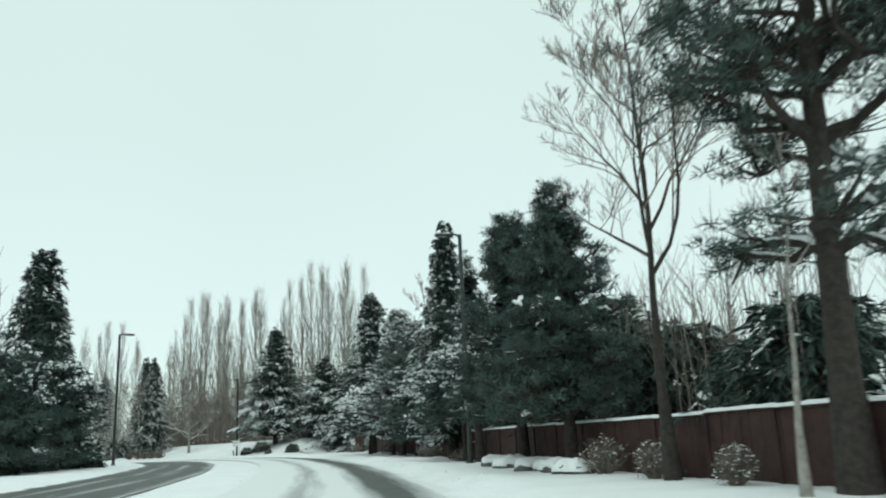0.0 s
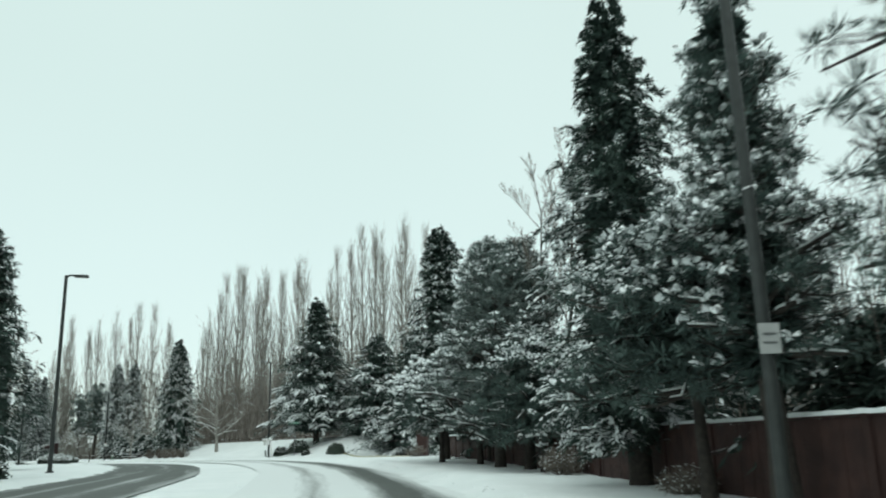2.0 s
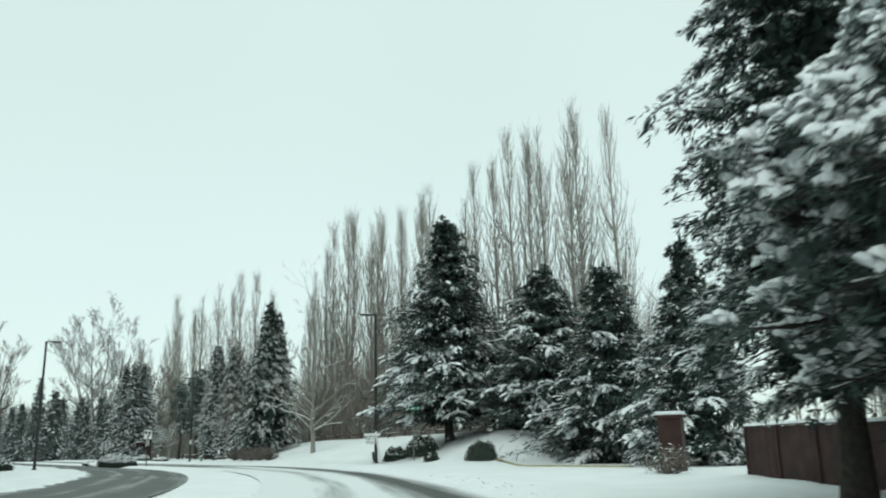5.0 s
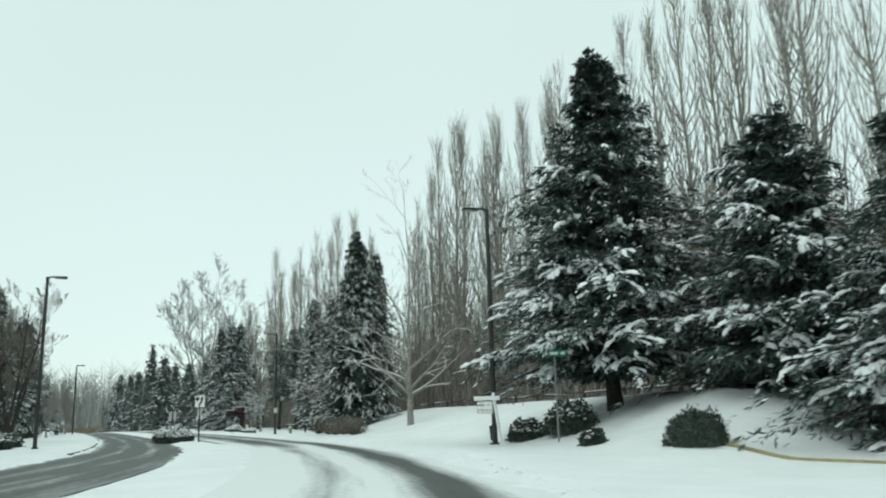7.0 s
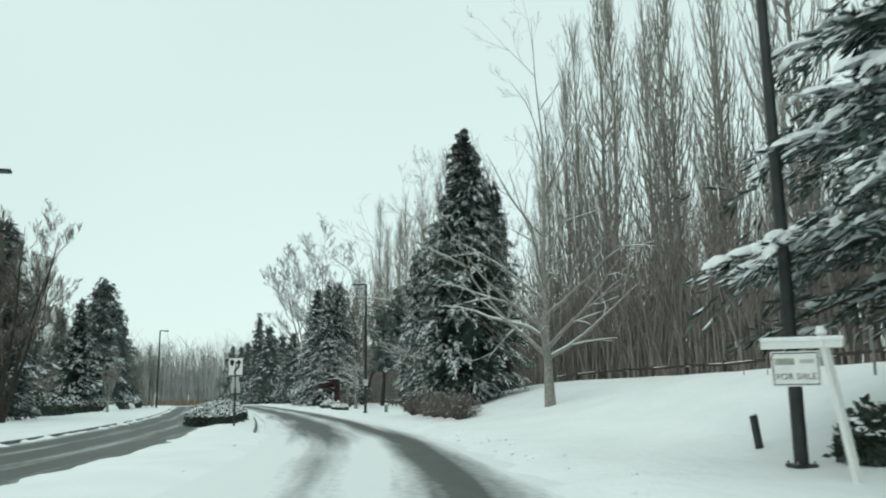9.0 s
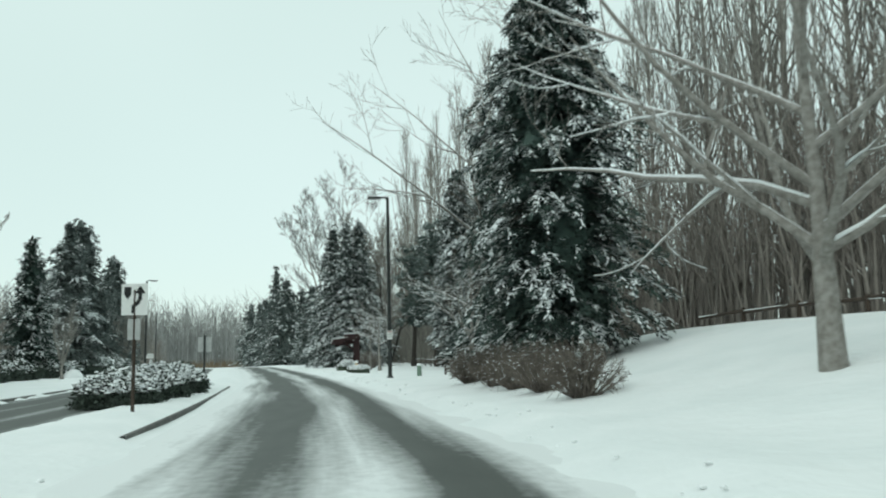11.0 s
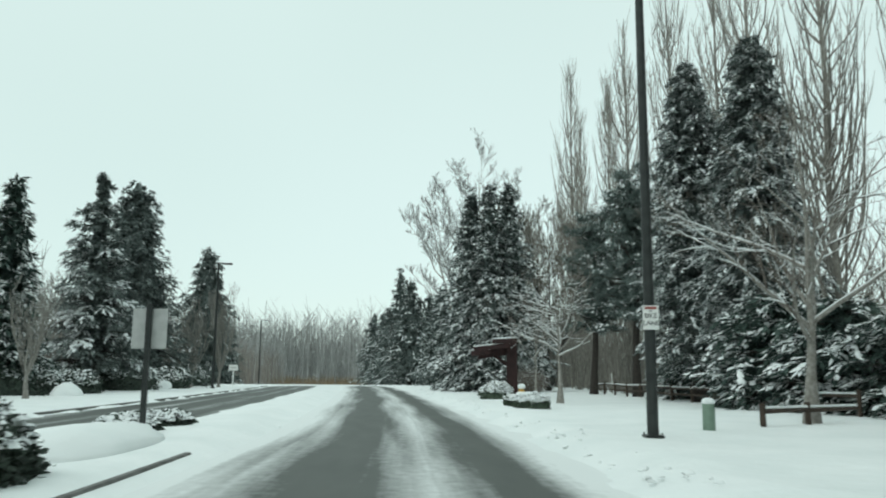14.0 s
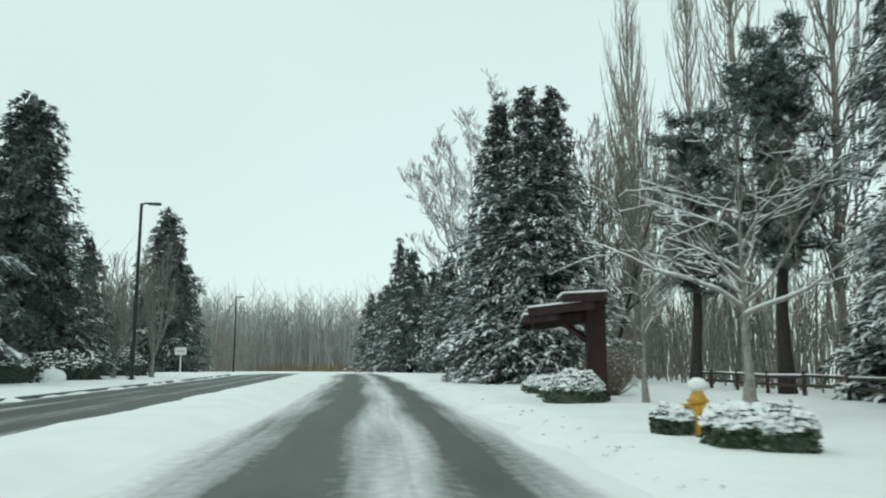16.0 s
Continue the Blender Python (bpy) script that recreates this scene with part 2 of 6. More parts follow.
def domes(P, D, SX, SY, SZ, rng, light=False):
    """Small uneven caps of snow, stretched along D."""
    ring = lambda r, z, o: [(r * math.cos((i + o) * math.tau / 6), r * math.sin((i + o) * math.tau / 6), z) for i in range(6)]
    tv = np.array([(0, 0, 1.0)] + ring(0.68, 0.72, 0) + ring(1.0, 0.0, 0.5) + [(0, 0, -0.25)])
    tf = [(0, 1 + i, 1 + (i + 1) % 6) for i in range(6)]
    for i in range(6):
        a, b, c, d = 1 + i, 1 + (i + 1) % 6, 7 + i, 7 + (i - 1) % 6
        tf += [(a, c, b), (a, d, c), (13, 7 + (i + 1) % 6, 7 + i)]
    if light:
        tv = np.array([(0, 0, 0.9)] + ring(1.0, 0.0, 0.5))
        tf = [(0, 1 + i, 1 + (i + 1) % 6) for i in range(6)]
    if light == 2:
        tv = np.array([(0, 0, 1.0)] + ring(0.72, 0.68, 0) + ring(1.0, -0.1, 0.5))
        tf = [(0, 1 + i, 1 + (i + 1) % 6) for i in range(6)]
        for i in range(6):
            a, b, c, d = 1 + i, 1 + (i + 1) % 6, 7 + i, 7 + (i - 1) % 6
            tf += [(a, c, b), (a, d, c)]
    tf = np.array(tf)
    N = len(P)
    X = D.copy()
    X = unit(X)
    Y = unit(np.cross(np.array([0, 0, 1.0]), X + 1e-6))
    Z = np.cross(X, Y)
    k = tv[None] * np.stack((SX, SY, SZ), 1)[:, None] * rng.uniform(0.82, 1.18, (N, len(tv), 1))
    V = P[:, None] + k[..., 0:1] * X[:, None] + k[..., 1:2] * Y[:, None] + k[..., 2:3] * Z[:, None]
    F = (tf[None] + (np.arange(N) * len(tv))[:, None, None]).reshape(-1, 3)
    return V.reshape(-1, 3), F


def joined(*pieces):
    """Pieces with faces of three or four corners in one; triangles only where they are mixed."""
    pieces = [(v, np.asarray(f)) for v, f in pieces if len(v)]
    if len({f.shape[1] for _, f in pieces}) > 1:
        pieces = [(v, np.concatenate((f[:, :3], f[:, [0, 2, 3]])) if f.shape[1] == 4 else f) for v, f in pieces]
    V, F, o = [], [], 0
    for v, f in pieces:
        V.append(v)
        F.append(f + o)
        o += len(v)
    return np.concatenate(V), np.concatenate(F)


def blades(P, D, L, W, rng):
    """Needles: one thin triangle each."""
    D = unit(D)
    B = unit(np.cross(D, rng.normal(0, 1, P.shape)))
    L, W = np.asarray(L)[:, None], np.asarray(W)[:, None]
    V = np.stack((P - B * W, P + B * W, P + D * L), 1).reshape(-1, 3)
    return V, np.arange(len(P) * 3).reshape(-1, 3)


# ---------------------------------------------------------------- the lie of the land
# centre of the driven lane, plan view
LANE = np.array([(62.0, -51.0), (0.0, 0.0), (-8.7, 7.1), (-17.9, 14.4), (-26.6, 20.8), (-35.9, 27.3), (-50.5, 36.2), (-63.0, 42.1), (-72.1, 45.5), (-81.9, 48.3),
                 (-93.0, 50.6), (-104.3, 52.2), (-113.0, 52.8), (-122.0, 53.1), (-131.4, 53.3), (-145.6, 53.4), (-170.0, 52.6), (-200.0, 51.2), (-240.0, 48.5), (-300.0, 44.0)])


def smooth_line(pts, step):
    seg = np.hypot(*np.diff(pts, axis=0).T)
    s = np.concatenate(([0], np.cumsum(seg)))
    q = np.arange(0, s[-1], step)
    x, y = np.interp(q, s, pts[:, 0]), np.interp(q, s, pts[:, 1])
    k = max(3, int(9 / step) | 1)
    ker = np.ones(k) / k
    pad = lambda a: np.concatenate((a[0] + (np.arange(-(k // 2), 0)) * (a[1] - a[0]), a, a[-1] + np.arange(1, k // 2 + 1) * (a[-1] - a[-2])))
    return np.stack((np.convolve(pad(x), ker, "valid"), np.convolve(pad(y), ker, "valid")), 1), q


LINE, ALONG = smooth_line(LANE, 1.0)
TANGENT = unit(np.gradient(LINE, axis=0))
SIDE = np.stack((TANGENT[:, 1], -TANGENT[:, 0]), 1)          # to the right of travel
ZERO = float(ALONG[np.argmin(np.hypot(*(LINE - (0, 0)).T))])


def lane_coords(x, y):
    """Distance along the lane (0 at the walk's start) and to its right."""
    x, y = np.atleast_1d(np.asarray(x, float)), np.atleast_1d(np.asarray(y, float))
    s, u = np.empty(x.shape), np.empty(x.shape)
    for i0 in range(0, len(x), 4000):
        sl = slice(i0, i0 + 4000)
        d = (x[sl, None] - LINE[None, :, 0]) ** 2 + (y[sl, None] - LINE[None, :, 1]) ** 2
        j = d.argmin(1)
        u[sl] = (x[sl] - LINE[j, 0]) * SIDE[j, 0] + (y[sl] - LINE[j, 1]) * SIDE[j, 1]
        far = np.sqrt(d[np.arange(len(j)), j])
        u[sl] = np.where(np.abs(u[sl]) < far * 0.98, np.sign(u[sl]) * far, u[sl])
        s[sl] = ALONG[j] - ZERO
    return s, u


def on_lane(s, u):
    j = s + ZERO
    return (np.interp(j, ALONG, LINE[:, 0]) + u * np.interp(j, ALONG, SIDE[:, 0]), np.interp(j, ALONG, LINE[:, 1]) + u * np.interp(j, ALONG, SIDE[:, 1]))


def step01(a, b, v):
    t = np.clip((v - a) / (b - a), 0, 1)
    return t * t * (3 - 2 * t)


def base_height(x):
    return 0.32 * np.exp(-((x + 70) / 45) ** 2) - 0.012 * np.maximum(-215 - x, 0)


def lumps(x, y, amp):
    return amp * (np.sin(x * 0.9 + 1.3 * np.sin(y * 0.7)) * np.sin(y * 1.1 + 0.8 * np.sin(x * 0.5)) * 0.5 + 0.5 * np.sin(x * 0.23 + 1) * np.sin(y * 0.31 + 2))


def ground_height(x, y, s=None, u=None):
    x, y = np.atleast_1d(np.asarray(x, float)), np.atleast_1d(np.asarray(y, float))
    if s is None:
        s, u = lane_coords(x, y)
    z = base_height(x)
    edge = 0.25 * np.sin(s * 1.7) * np.sin(s * 0.61 + 1) + 0.12 * np.sin(s * 4.3)
    verge_r = step01(2.15, 3.15, u + edge)
    verge_l = step01(10.6, 11.6, -u + edge)
    island = np.where(s > 128, step01(3.72, 3.95, -u), step01(2.7, 4.0, -u + edge * 0.5)) * (1 - step01(5.7, 6.4, -u + edge * 0.5))
    raised = 0.03 + 0.15 * step01(100, 118, s)
    street = step01(64, 67, -x) * (1 - step01(78, 80.5, -x)) * step01(2, 4, u)
    lift = (0.17 + lumps(x, y, 0.05)) * np.maximum(verge_r * (1 - 0.85 * street), verge_l) + island * (raised + lumps(x, y, 0.03))
    bank = 0.12 * np.exp(-((u - 3.2 + edge) / 0.5) ** 2) * (0.5 + 0.5 * np.sin(s * 2.9) * np.sin(s * 1.13)) * (1 - street)
    z = z - 0.06 + np.maximum(lift, 0) + bank + 0.06 * (verge_r + verge_l).clip(0, 1)
    # the bank of ground in front of the poplars
    first = 2.6 + 3.4 * (1 - step01(96, 106, -x))
    rise = step01(0, 1, (u - first) / (13.6 - first)) * step01(78, 86, -x) * (1 - step01(124, 143, -x))
    z = z + 1.9 * rise
    z = z + 0.45 * step01(8, 14, u) * (1 - step01(30, 62, -x)) * 0.3
    return z


def gz(x, y):
    return float(ground_height(x, y)[0])


# ground sheet, finer near the road
gx = np.concatenate((-np.geomspace(3000, 330, 14), np.arange(-320, -205, 3.0), np.arange(-205, 12, 0.7), np.geomspace(12, 3000, 18)))
gy = np.concatenate((-np.geomspace(3000, 20, 16), np.arange(-18, 5, 1.2), np.arange(5, 75, 0.6), np.geomspace(76, 3000, 18)))
GX, GY = np.meshgrid(gx, gy, indexing="ij")
GZ = ground_height(GX.ravel(), GY.ravel())
gi = np.arange(GX.size).reshape(GX.shape)
gf = np.stack((gi[:-1, :-1], gi[1:, :-1], gi[1:, 1:], gi[:-1, 1:]), -1).reshape(-1, 4)
ground = tagged(new("ground", mesh_of("ground", np.stack((GX.ravel(), GY.ravel(), GZ), 1), gf, SNOW, True)), "snow-covered ground with verges and a low bank", "ground", kind="structure")


def road_strip(name, u0, u1, mat, label):
    s = np.arange(-60, 265, 1.0)
    u = np.linspace(u0, u1, 9)
    S, U = np.meshgrid(s, u, indexing="ij")
    X, Y = on_lane(S.ravel(), U.ravel())
    crown = 0.03 * (1 - ((U.ravel() - (u0 + u1) / 2) / ((u1 - u0) / 2)) ** 2)
    V = np.stack((X, Y, base_height(X) - 0.005 + crown), 1)
    i = np.arange(S.size).reshape(S.shape)
    F = np.stack((i[:-1, :-1], i[:-1, 1:], i[1:, 1:], i[1:, :-1]), -1).reshape(-1, 4)[:, ::-1]
    me = mesh_of(name, V, F, mat, True)
    uv = me.uv_layers.new(name="road")
    co = np.stack((U.ravel(), S.ravel()), 1)[F.ravel()].astype(np.float32)
    loops = np.empty(len(me.loops), dtype=np.int32)
    me.loops.foreach_get("vertex_index", loops)
    uv.data.foreach_set("uv", np.stack((U.ravel(), S.ravel()), 1)[loops].astype(np.float32).ravel())
    return tagged(new(name, me), label, "road", kind="structure")


road_strip("road_near_lane", -3.2, 3.0, ROAD_NEAR, "wet asphalt lane with driven snow between bare wheel tracks")
road_strip("road_far_lane", -11.2, -5.9, ROAD_FAR, "wet asphalt lane of the opposite carriageway, partly snowed over")


def kerb(name, s0, s1, u, mat, label, top=0.10):
    s = np.arange(s0, s1, 1.0)
    prof = [(-0.05, -0.1), (-0.05, top), (0.03, top), (0.05, top - 0.03), (0.06, -0.1)]
    V = []
    for q in s:
        for a, z in prof:
            x, y = on_lane(q, u + a)
            V.append((float(x), float(y), float(base_height(np.array([x]))[0]) + z))
    k = len(prof)
    F = [(i * k + j, i * k + j + 1, (i + 1) * k + j + 1, (i + 1) * k + j) for i in range(len(s) - 1) for j in range(k - 1)]
    return tagged(new(name, mesh_of(name, V, F, mat)), label, "kerb", kind="structure")


kerb("kerb_median", 129, 156, -3.66, CONCRETE, "wet concrete median kerb with snow on top", 0.05)
kerb("kerb_far", 118, 230, -11.1, CONCRETE, "concrete kerb beside the opposite carriageway")


# ---------------------------------------------------------------- trees
def trunk_mesh(rng, H, r, lean=0.02, k=9, sides=9, flare=1.35):
    t = np.linspace(0, 1, k)
    bend = np.cumsum(rng.normal(0, lean, (k, 2)), 0) * H / k
    bend -= bend[0]
    P = np.column_stack((bend, t * H - 0.25 * (t == 0)))
    R = r * (1 - t) ** 0.85 + 0.015
    R[0] *= flare
    return P, R


def crown_radius(u, shape):
    """Relative crown radius at the relative height u."""
    if shape == "column":
        return np.minimum(1, (u + 0.06) / 0.16) * (1 - u) ** 0.74 * (1 - 0.10 * np.sin(u * 9))
    if shape == "spire":
        return np.minimum(1, (u + 0.10) / 0.18) * (1 - u) ** 0.56 * (1 - 0.05 * np.sin(u * 11))
    if shape == "cone":
        return np.minimum(1, (u + 0.10) / 0.16) * (1 - u) ** 0.9
    if shape == "full":
        return np.minimum(1, (u + 0.12) / 0.18) * (1 - u) ** 0.68
    if shape == "dome":
        return np.sqrt(np.clip(1 - u ** 2.2, 0, 1))
    if shape == "egg":
        return np.sqrt(np.clip(1 - ((u - 0.35) / 0.66) ** 2, 0.0, 1))
    return (1 - u) ** 1.0


def crown_shell(rng, z0, H, R, shape, reach, ctr=None, sag=0.2, leaves=5000, blade=0.5):
    """The dark close inner growth of a crown: an uneven closed shell well inside the outline."""
    nz, na = 30, 18
    u = np.linspace(0.0, 0.985, nz)
    a = np.arange(na) * math.tau / na
    ph = rng.uniform(0, 6, 4)
    k = 0.9 + 0.20 * np.sin(3 * a[None] + u[:, None] * 13 + ph[0]) + 0.16 * np.sin(2 * a[None] - u[:, None] * 23 + ph[1]) + rng.normal(0, 0.13, (nz, na))
    r = R * crown_radius(u, shape)[:, None] * reach * np.clip(k, 0.35, 1.25)
    r[0] *= 0.15
    z = z0 + u[:, None] * (H - z0) + rng.normal(0, 0.10, (nz, na)) - sag * r
    cx, cy = (np.zeros(nz), np.zeros(nz)) if ctr is None else ctr(z0 + u * (H - z0))
    V = np.stack((cx[:, None] + r * np.cos(a), cy[:, None] + r * np.sin(a), z), -1).reshape(-1, 3)
    i = np.arange(nz * na).reshape(nz, na)
    j = np.roll(i, -1, 1)
    shell = V, np.stack((i[:-1], j[:-1], j[1:], i[1:]), -1).reshape(-1, 4)
    # hanging sprays all over the shell
    n = leaves
    pu, pa = rng.uniform(0, 1, n) ** 1.25 * (nz - 2), rng.uniform(0, na, n)
    G = V.reshape(nz, na, 3)
    iu, ia = pu.astype(int), pa.astype(int) % na
    fu, fa = (pu - iu)[:, None], (pa - np.floor(pa))[:, None]
    Q = (G[iu, ia] * (1 - fu) + G[iu + 1, ia] * fu) * (1 - fa) + (G[iu, (ia + 1) % na] * (1 - fu) + G[iu + 1, (ia + 1) % na] * fu) * fa
    ang = pa * math.tau / na
    D = np.column_stack((np.cos(ang), np.sin(ang), np.full(n, -0.35))) + rng.normal(0, 0.45, (n, 3))
    L = blade * rng.uniform(0.6, 1.5, n)
    return joined(shell, kites(Q - 0.15 * L[:, None] * D, D, np.array([0, 0, 1.0]) + rng.normal(0, 0.4, (n, 3)), L, L * rng.uniform(0.16, 0.30, n)))


def conifer_meshes(seed, H, R, shape="column", clear=0.08, boughs=330, sprays=34, droop=0.35, rise=0.15, snow=0.5, size=0.34, mat=None, tops=1, fine=1.0, load=1.0, fingers=6, low_snow=0.0, ragged=0.26, core=0.5, clump=1.0, pad=False, dust=0.0):
    """Trunk, branching, crown and snow of a dense conifer (cedar, spruce): many boughs that carry small sprays."""
    rng = np.random.default_rng(seed)
    mat = mat or CEDAR_NEEDLE
    tp, tr = trunk_mesh(rng, H * 0.97, 0.014 * H + 0.04)
    z0 = clear * H
    n, m = int(boughs), int(sprays * fine ** 1.5)
    size = size / fine ** 0.8
    u = np.sort(1 - rng.uniform(0, 1, n) ** 0.62 if shape in ("cone", "full") else rng.beta(1.0, 1.2, n))
    az = np.arange(n) * 2.39996 + rng.normal(0, 0.5, n)
    lobes = 1 + 0.14 * np.sin(az * 3 + u * 9 + seed) + 0.12 * np.sin(az * 2 - u * 17 + 2 * seed) + 0.08 * np.sin(u * 41 + seed)
    rad = R * crown_radius(u, shape) * lobes * rng.uniform(1 - ragged, 1.12, n) + 0.10
    head = np.zeros((n, 2))
    if tops > 1:
        pick = rng.integers(0, tops, n)
        ofs = rng.uniform(-0.30, 0.30, (tops, 2)) * R
        ofs[0] *= 0.2
        low = np.array([1.0] + list(rng.uniform(0.88, 0.98, tops - 1)))
        w = step01(0.45, 0.85, u)
        head = ofs[pick] * w[:, None]
        u = u * (1 - w * (1 - low[pick]))
        rad = rad * (1 - 0.25 * w)
    zb = z0 + u * (H - z0)
    out = np.column_stack((np.cos(az), np.sin(az), np.zeros(n)))
    lat = np.column_stack((-np.sin(az), np.cos(az), np.zeros(n)))
    rs, dr = rise * rng.uniform(0.3, 1.7, n), droop * rng.uniform(0.6, 1.4, n) * (1 - 0.6 * u)
    start = np.column_stack((head, zb))

    def curve(t, k=slice(None)):
        return (start[k][:, None] + out[k][:, None] * (rad[k][:, None] * t)[..., None]
                + np.array([0, 0, 1.0]) * (rad[k][:, None] * (rs[k][:, None] * t - dr[k][:, None] * t ** 2))[..., None])

    # every bough carries fingers, every finger many sprays
    nf = fingers
    tf = np.clip(1 - np.abs(rng.normal(0, 0.36, (n, nf))), 0.15, 1.0)
    fa = rng.normal(0, 0.75, (n, nf)) * (1.15 - 0.5 * tf)
    if pad:
        # flat fans: the fingers spread evenly over the outer half of the bough
        fa = np.tile(np.linspace(-1.05, 1.05, nf), (n, 1)) + rng.normal(0, 0.14, (n, nf))
        tf = np.clip(0.86 - 0.30 * np.abs(fa) + rng.normal(0, 0.10, (n, nf)), 0.3, 1.0)
    fl = (0.24 * rad[:, None] + 0.08 + 0.10 * (1 - u[:, None])) * rng.uniform(0.6, 1.3, (n, nf)) * (1.15 - 0.45 * tf)
    fd = out[:, None] * np.cos(fa)[..., None] + lat[:, None] * np.sin(fa)[..., None]
    fb = curve(tf) + rng.normal(0, 0.03, (n, nf, 3))
    sag = (0.25 + 0.5 * droop) * rng.uniform(0.6, 1.5, (n, nf))
    lift = rng.normal(0.05, 0.15, (n, nf)) + rise * 0.3
    pick = rng.integers(0, nf, (n, m))
    ii = np.arange(n)[:, None]
    v = rng.uniform(0, 1, (n, m)) ** 0.8
    length, dirf = fl[ii, pick], fd[ii, pick]
    P = fb[ii, pick] + dirf * (length * v)[..., None]
    P[..., 2] += length * (lift[ii, pick] * v - sag[ii, pick] * v ** 2)
    side = np.cross(dirf, np.array([0, 0, 1.0]))
    sd = rng.normal(0, 1, (n, m))
    P = P + side * (sd * 0.16 * length * (1.1 - v))[..., None] + rng.normal(0, 0.02, (n, m, 3))
    P[..., 2] -= np.abs(rng.normal(0, 0.05, (n, m)))
    D = dirf * rng.uniform(0.5, 1.0, (n, m, 1)) + side * (np.sign(sd) * rng.uniform(0.1, 0.8, (n, m)))[..., None]
    D[..., 2] += lift[ii, pick] - 1.6 * sag[ii, pick] * v + rng.normal(-0.05, 0.25, (n, m))
    U = np.array([0, 0, 1.0]) + rng.normal(0, 0.35, (n, m, 3))
    L = size * rng.uniform(0.6, 1.4, (n, m))
    W = L * rng.uniform(0.09, 0.17, (n, m))
    # snow lies in patches on the outer boughs, finger by finger
    patch = (np.sin(az * 2.3 + zb * 1.1 + seed) * 0.5 + np.sin(zb * 2.9 - az * 1.7) * 0.5 - low_snow * u)[:, None] + rng.normal(0, 0.12 if pad else 0.45, (n, nf)) + (0.2 if pad else 0.9) * (tf - 0.7)
    laden = patch > np.quantile(patch, 1 - min(snow, 0.97))
    hold = laden[ii, pick] & (rng.random((n, m)) < 0.5 * load)
    dusted = rng.random((n, m)) < 0.07 * snow + dust
    on = hold | dusted
    F3 = lambda a: a.reshape(-1, a.shape[-1]) if a.ndim == 3 else a.ravel()
    crown = kites(F3(P), F3(D), F3(U), F3(L), F3(W))
    if core:
        crown = joined(crown, crown_shell(rng, z0, H * 0.985, R, shape, core, None, droop * 0.6, 6000 if fine > 1.3 else 3500, 0.10 + 0.09 * R))
    Ps, Ds = P[on] + (0, 0, 0.03), D[on] * (1, 1, 0.8)
    pieces = [kites(Ps, Ds, np.tile((0.0, 0, 1.0), (len(Ps), 1)) + rng.normal(0, 0.2, Ps.shape), L[on] * 1.0, W[on] * 1.35, 0.35)]
    a_, b_ = np.where(laden)
    q = max(2, int(round(4.0 * load)))
    vv = (np.arange(q)[None] + rng.uniform(0.1, 0.9, (len(a_), q))) / q * 0.9
    C = fb[a_, b_][:, None] + fd[a_, b_][:, None] * (fl[a_, b_][:, None] * vv)[..., None]
    C[..., 2] += fl[a_, b_][:, None] * (lift[a_, b_][:, None] * vv - sag[a_, b_][:, None] * vv ** 2) + 0.015
    Dd = fd[a_, b_][:, None] + np.zeros((len(a_), q, 1))
    Dd[..., 2] += lift[a_, b_][:, None] - 2 * sag[a_, b_][:, None] * vv
    sx = (fl[a_, b_][:, None] / q * rng.uniform(0.35, 0.8, vv.shape)).ravel()
    sx = np.clip(sx * 1.15 * clump, 0.03, 0.15 * clump)
    pieces.append(domes(F3(C), F3(Dd), sx, sx * rng.uniform(0.45, 0.8, sx.size), sx * rng.uniform(0.32, 0.55, sx.size), rng, 2 if clump > 1.3 else True))
    step = 2 if n > 200 else 1
    limbs = tubes(curve(np.tile(np.linspace(0, 0.85, 4), (n, 1)))[::step], np.tile(np.array([0.05, 0.04, 0.025, 0.01]), (n, 1))[::step] * (0.4 + 0.25 * rad[::step, None]), 3)
    return {"trunk": mesh_of("trunk", *tubes(tp[None], tr[None], 9), BARK, True), "branching": mesh_of("branching", *limbs, BARK),
            "crown": mesh_of("crown", *crown, mat), "snow_load": mesh_of("snow_load", *joined(*pieces), SNOW_LOAD, True)}


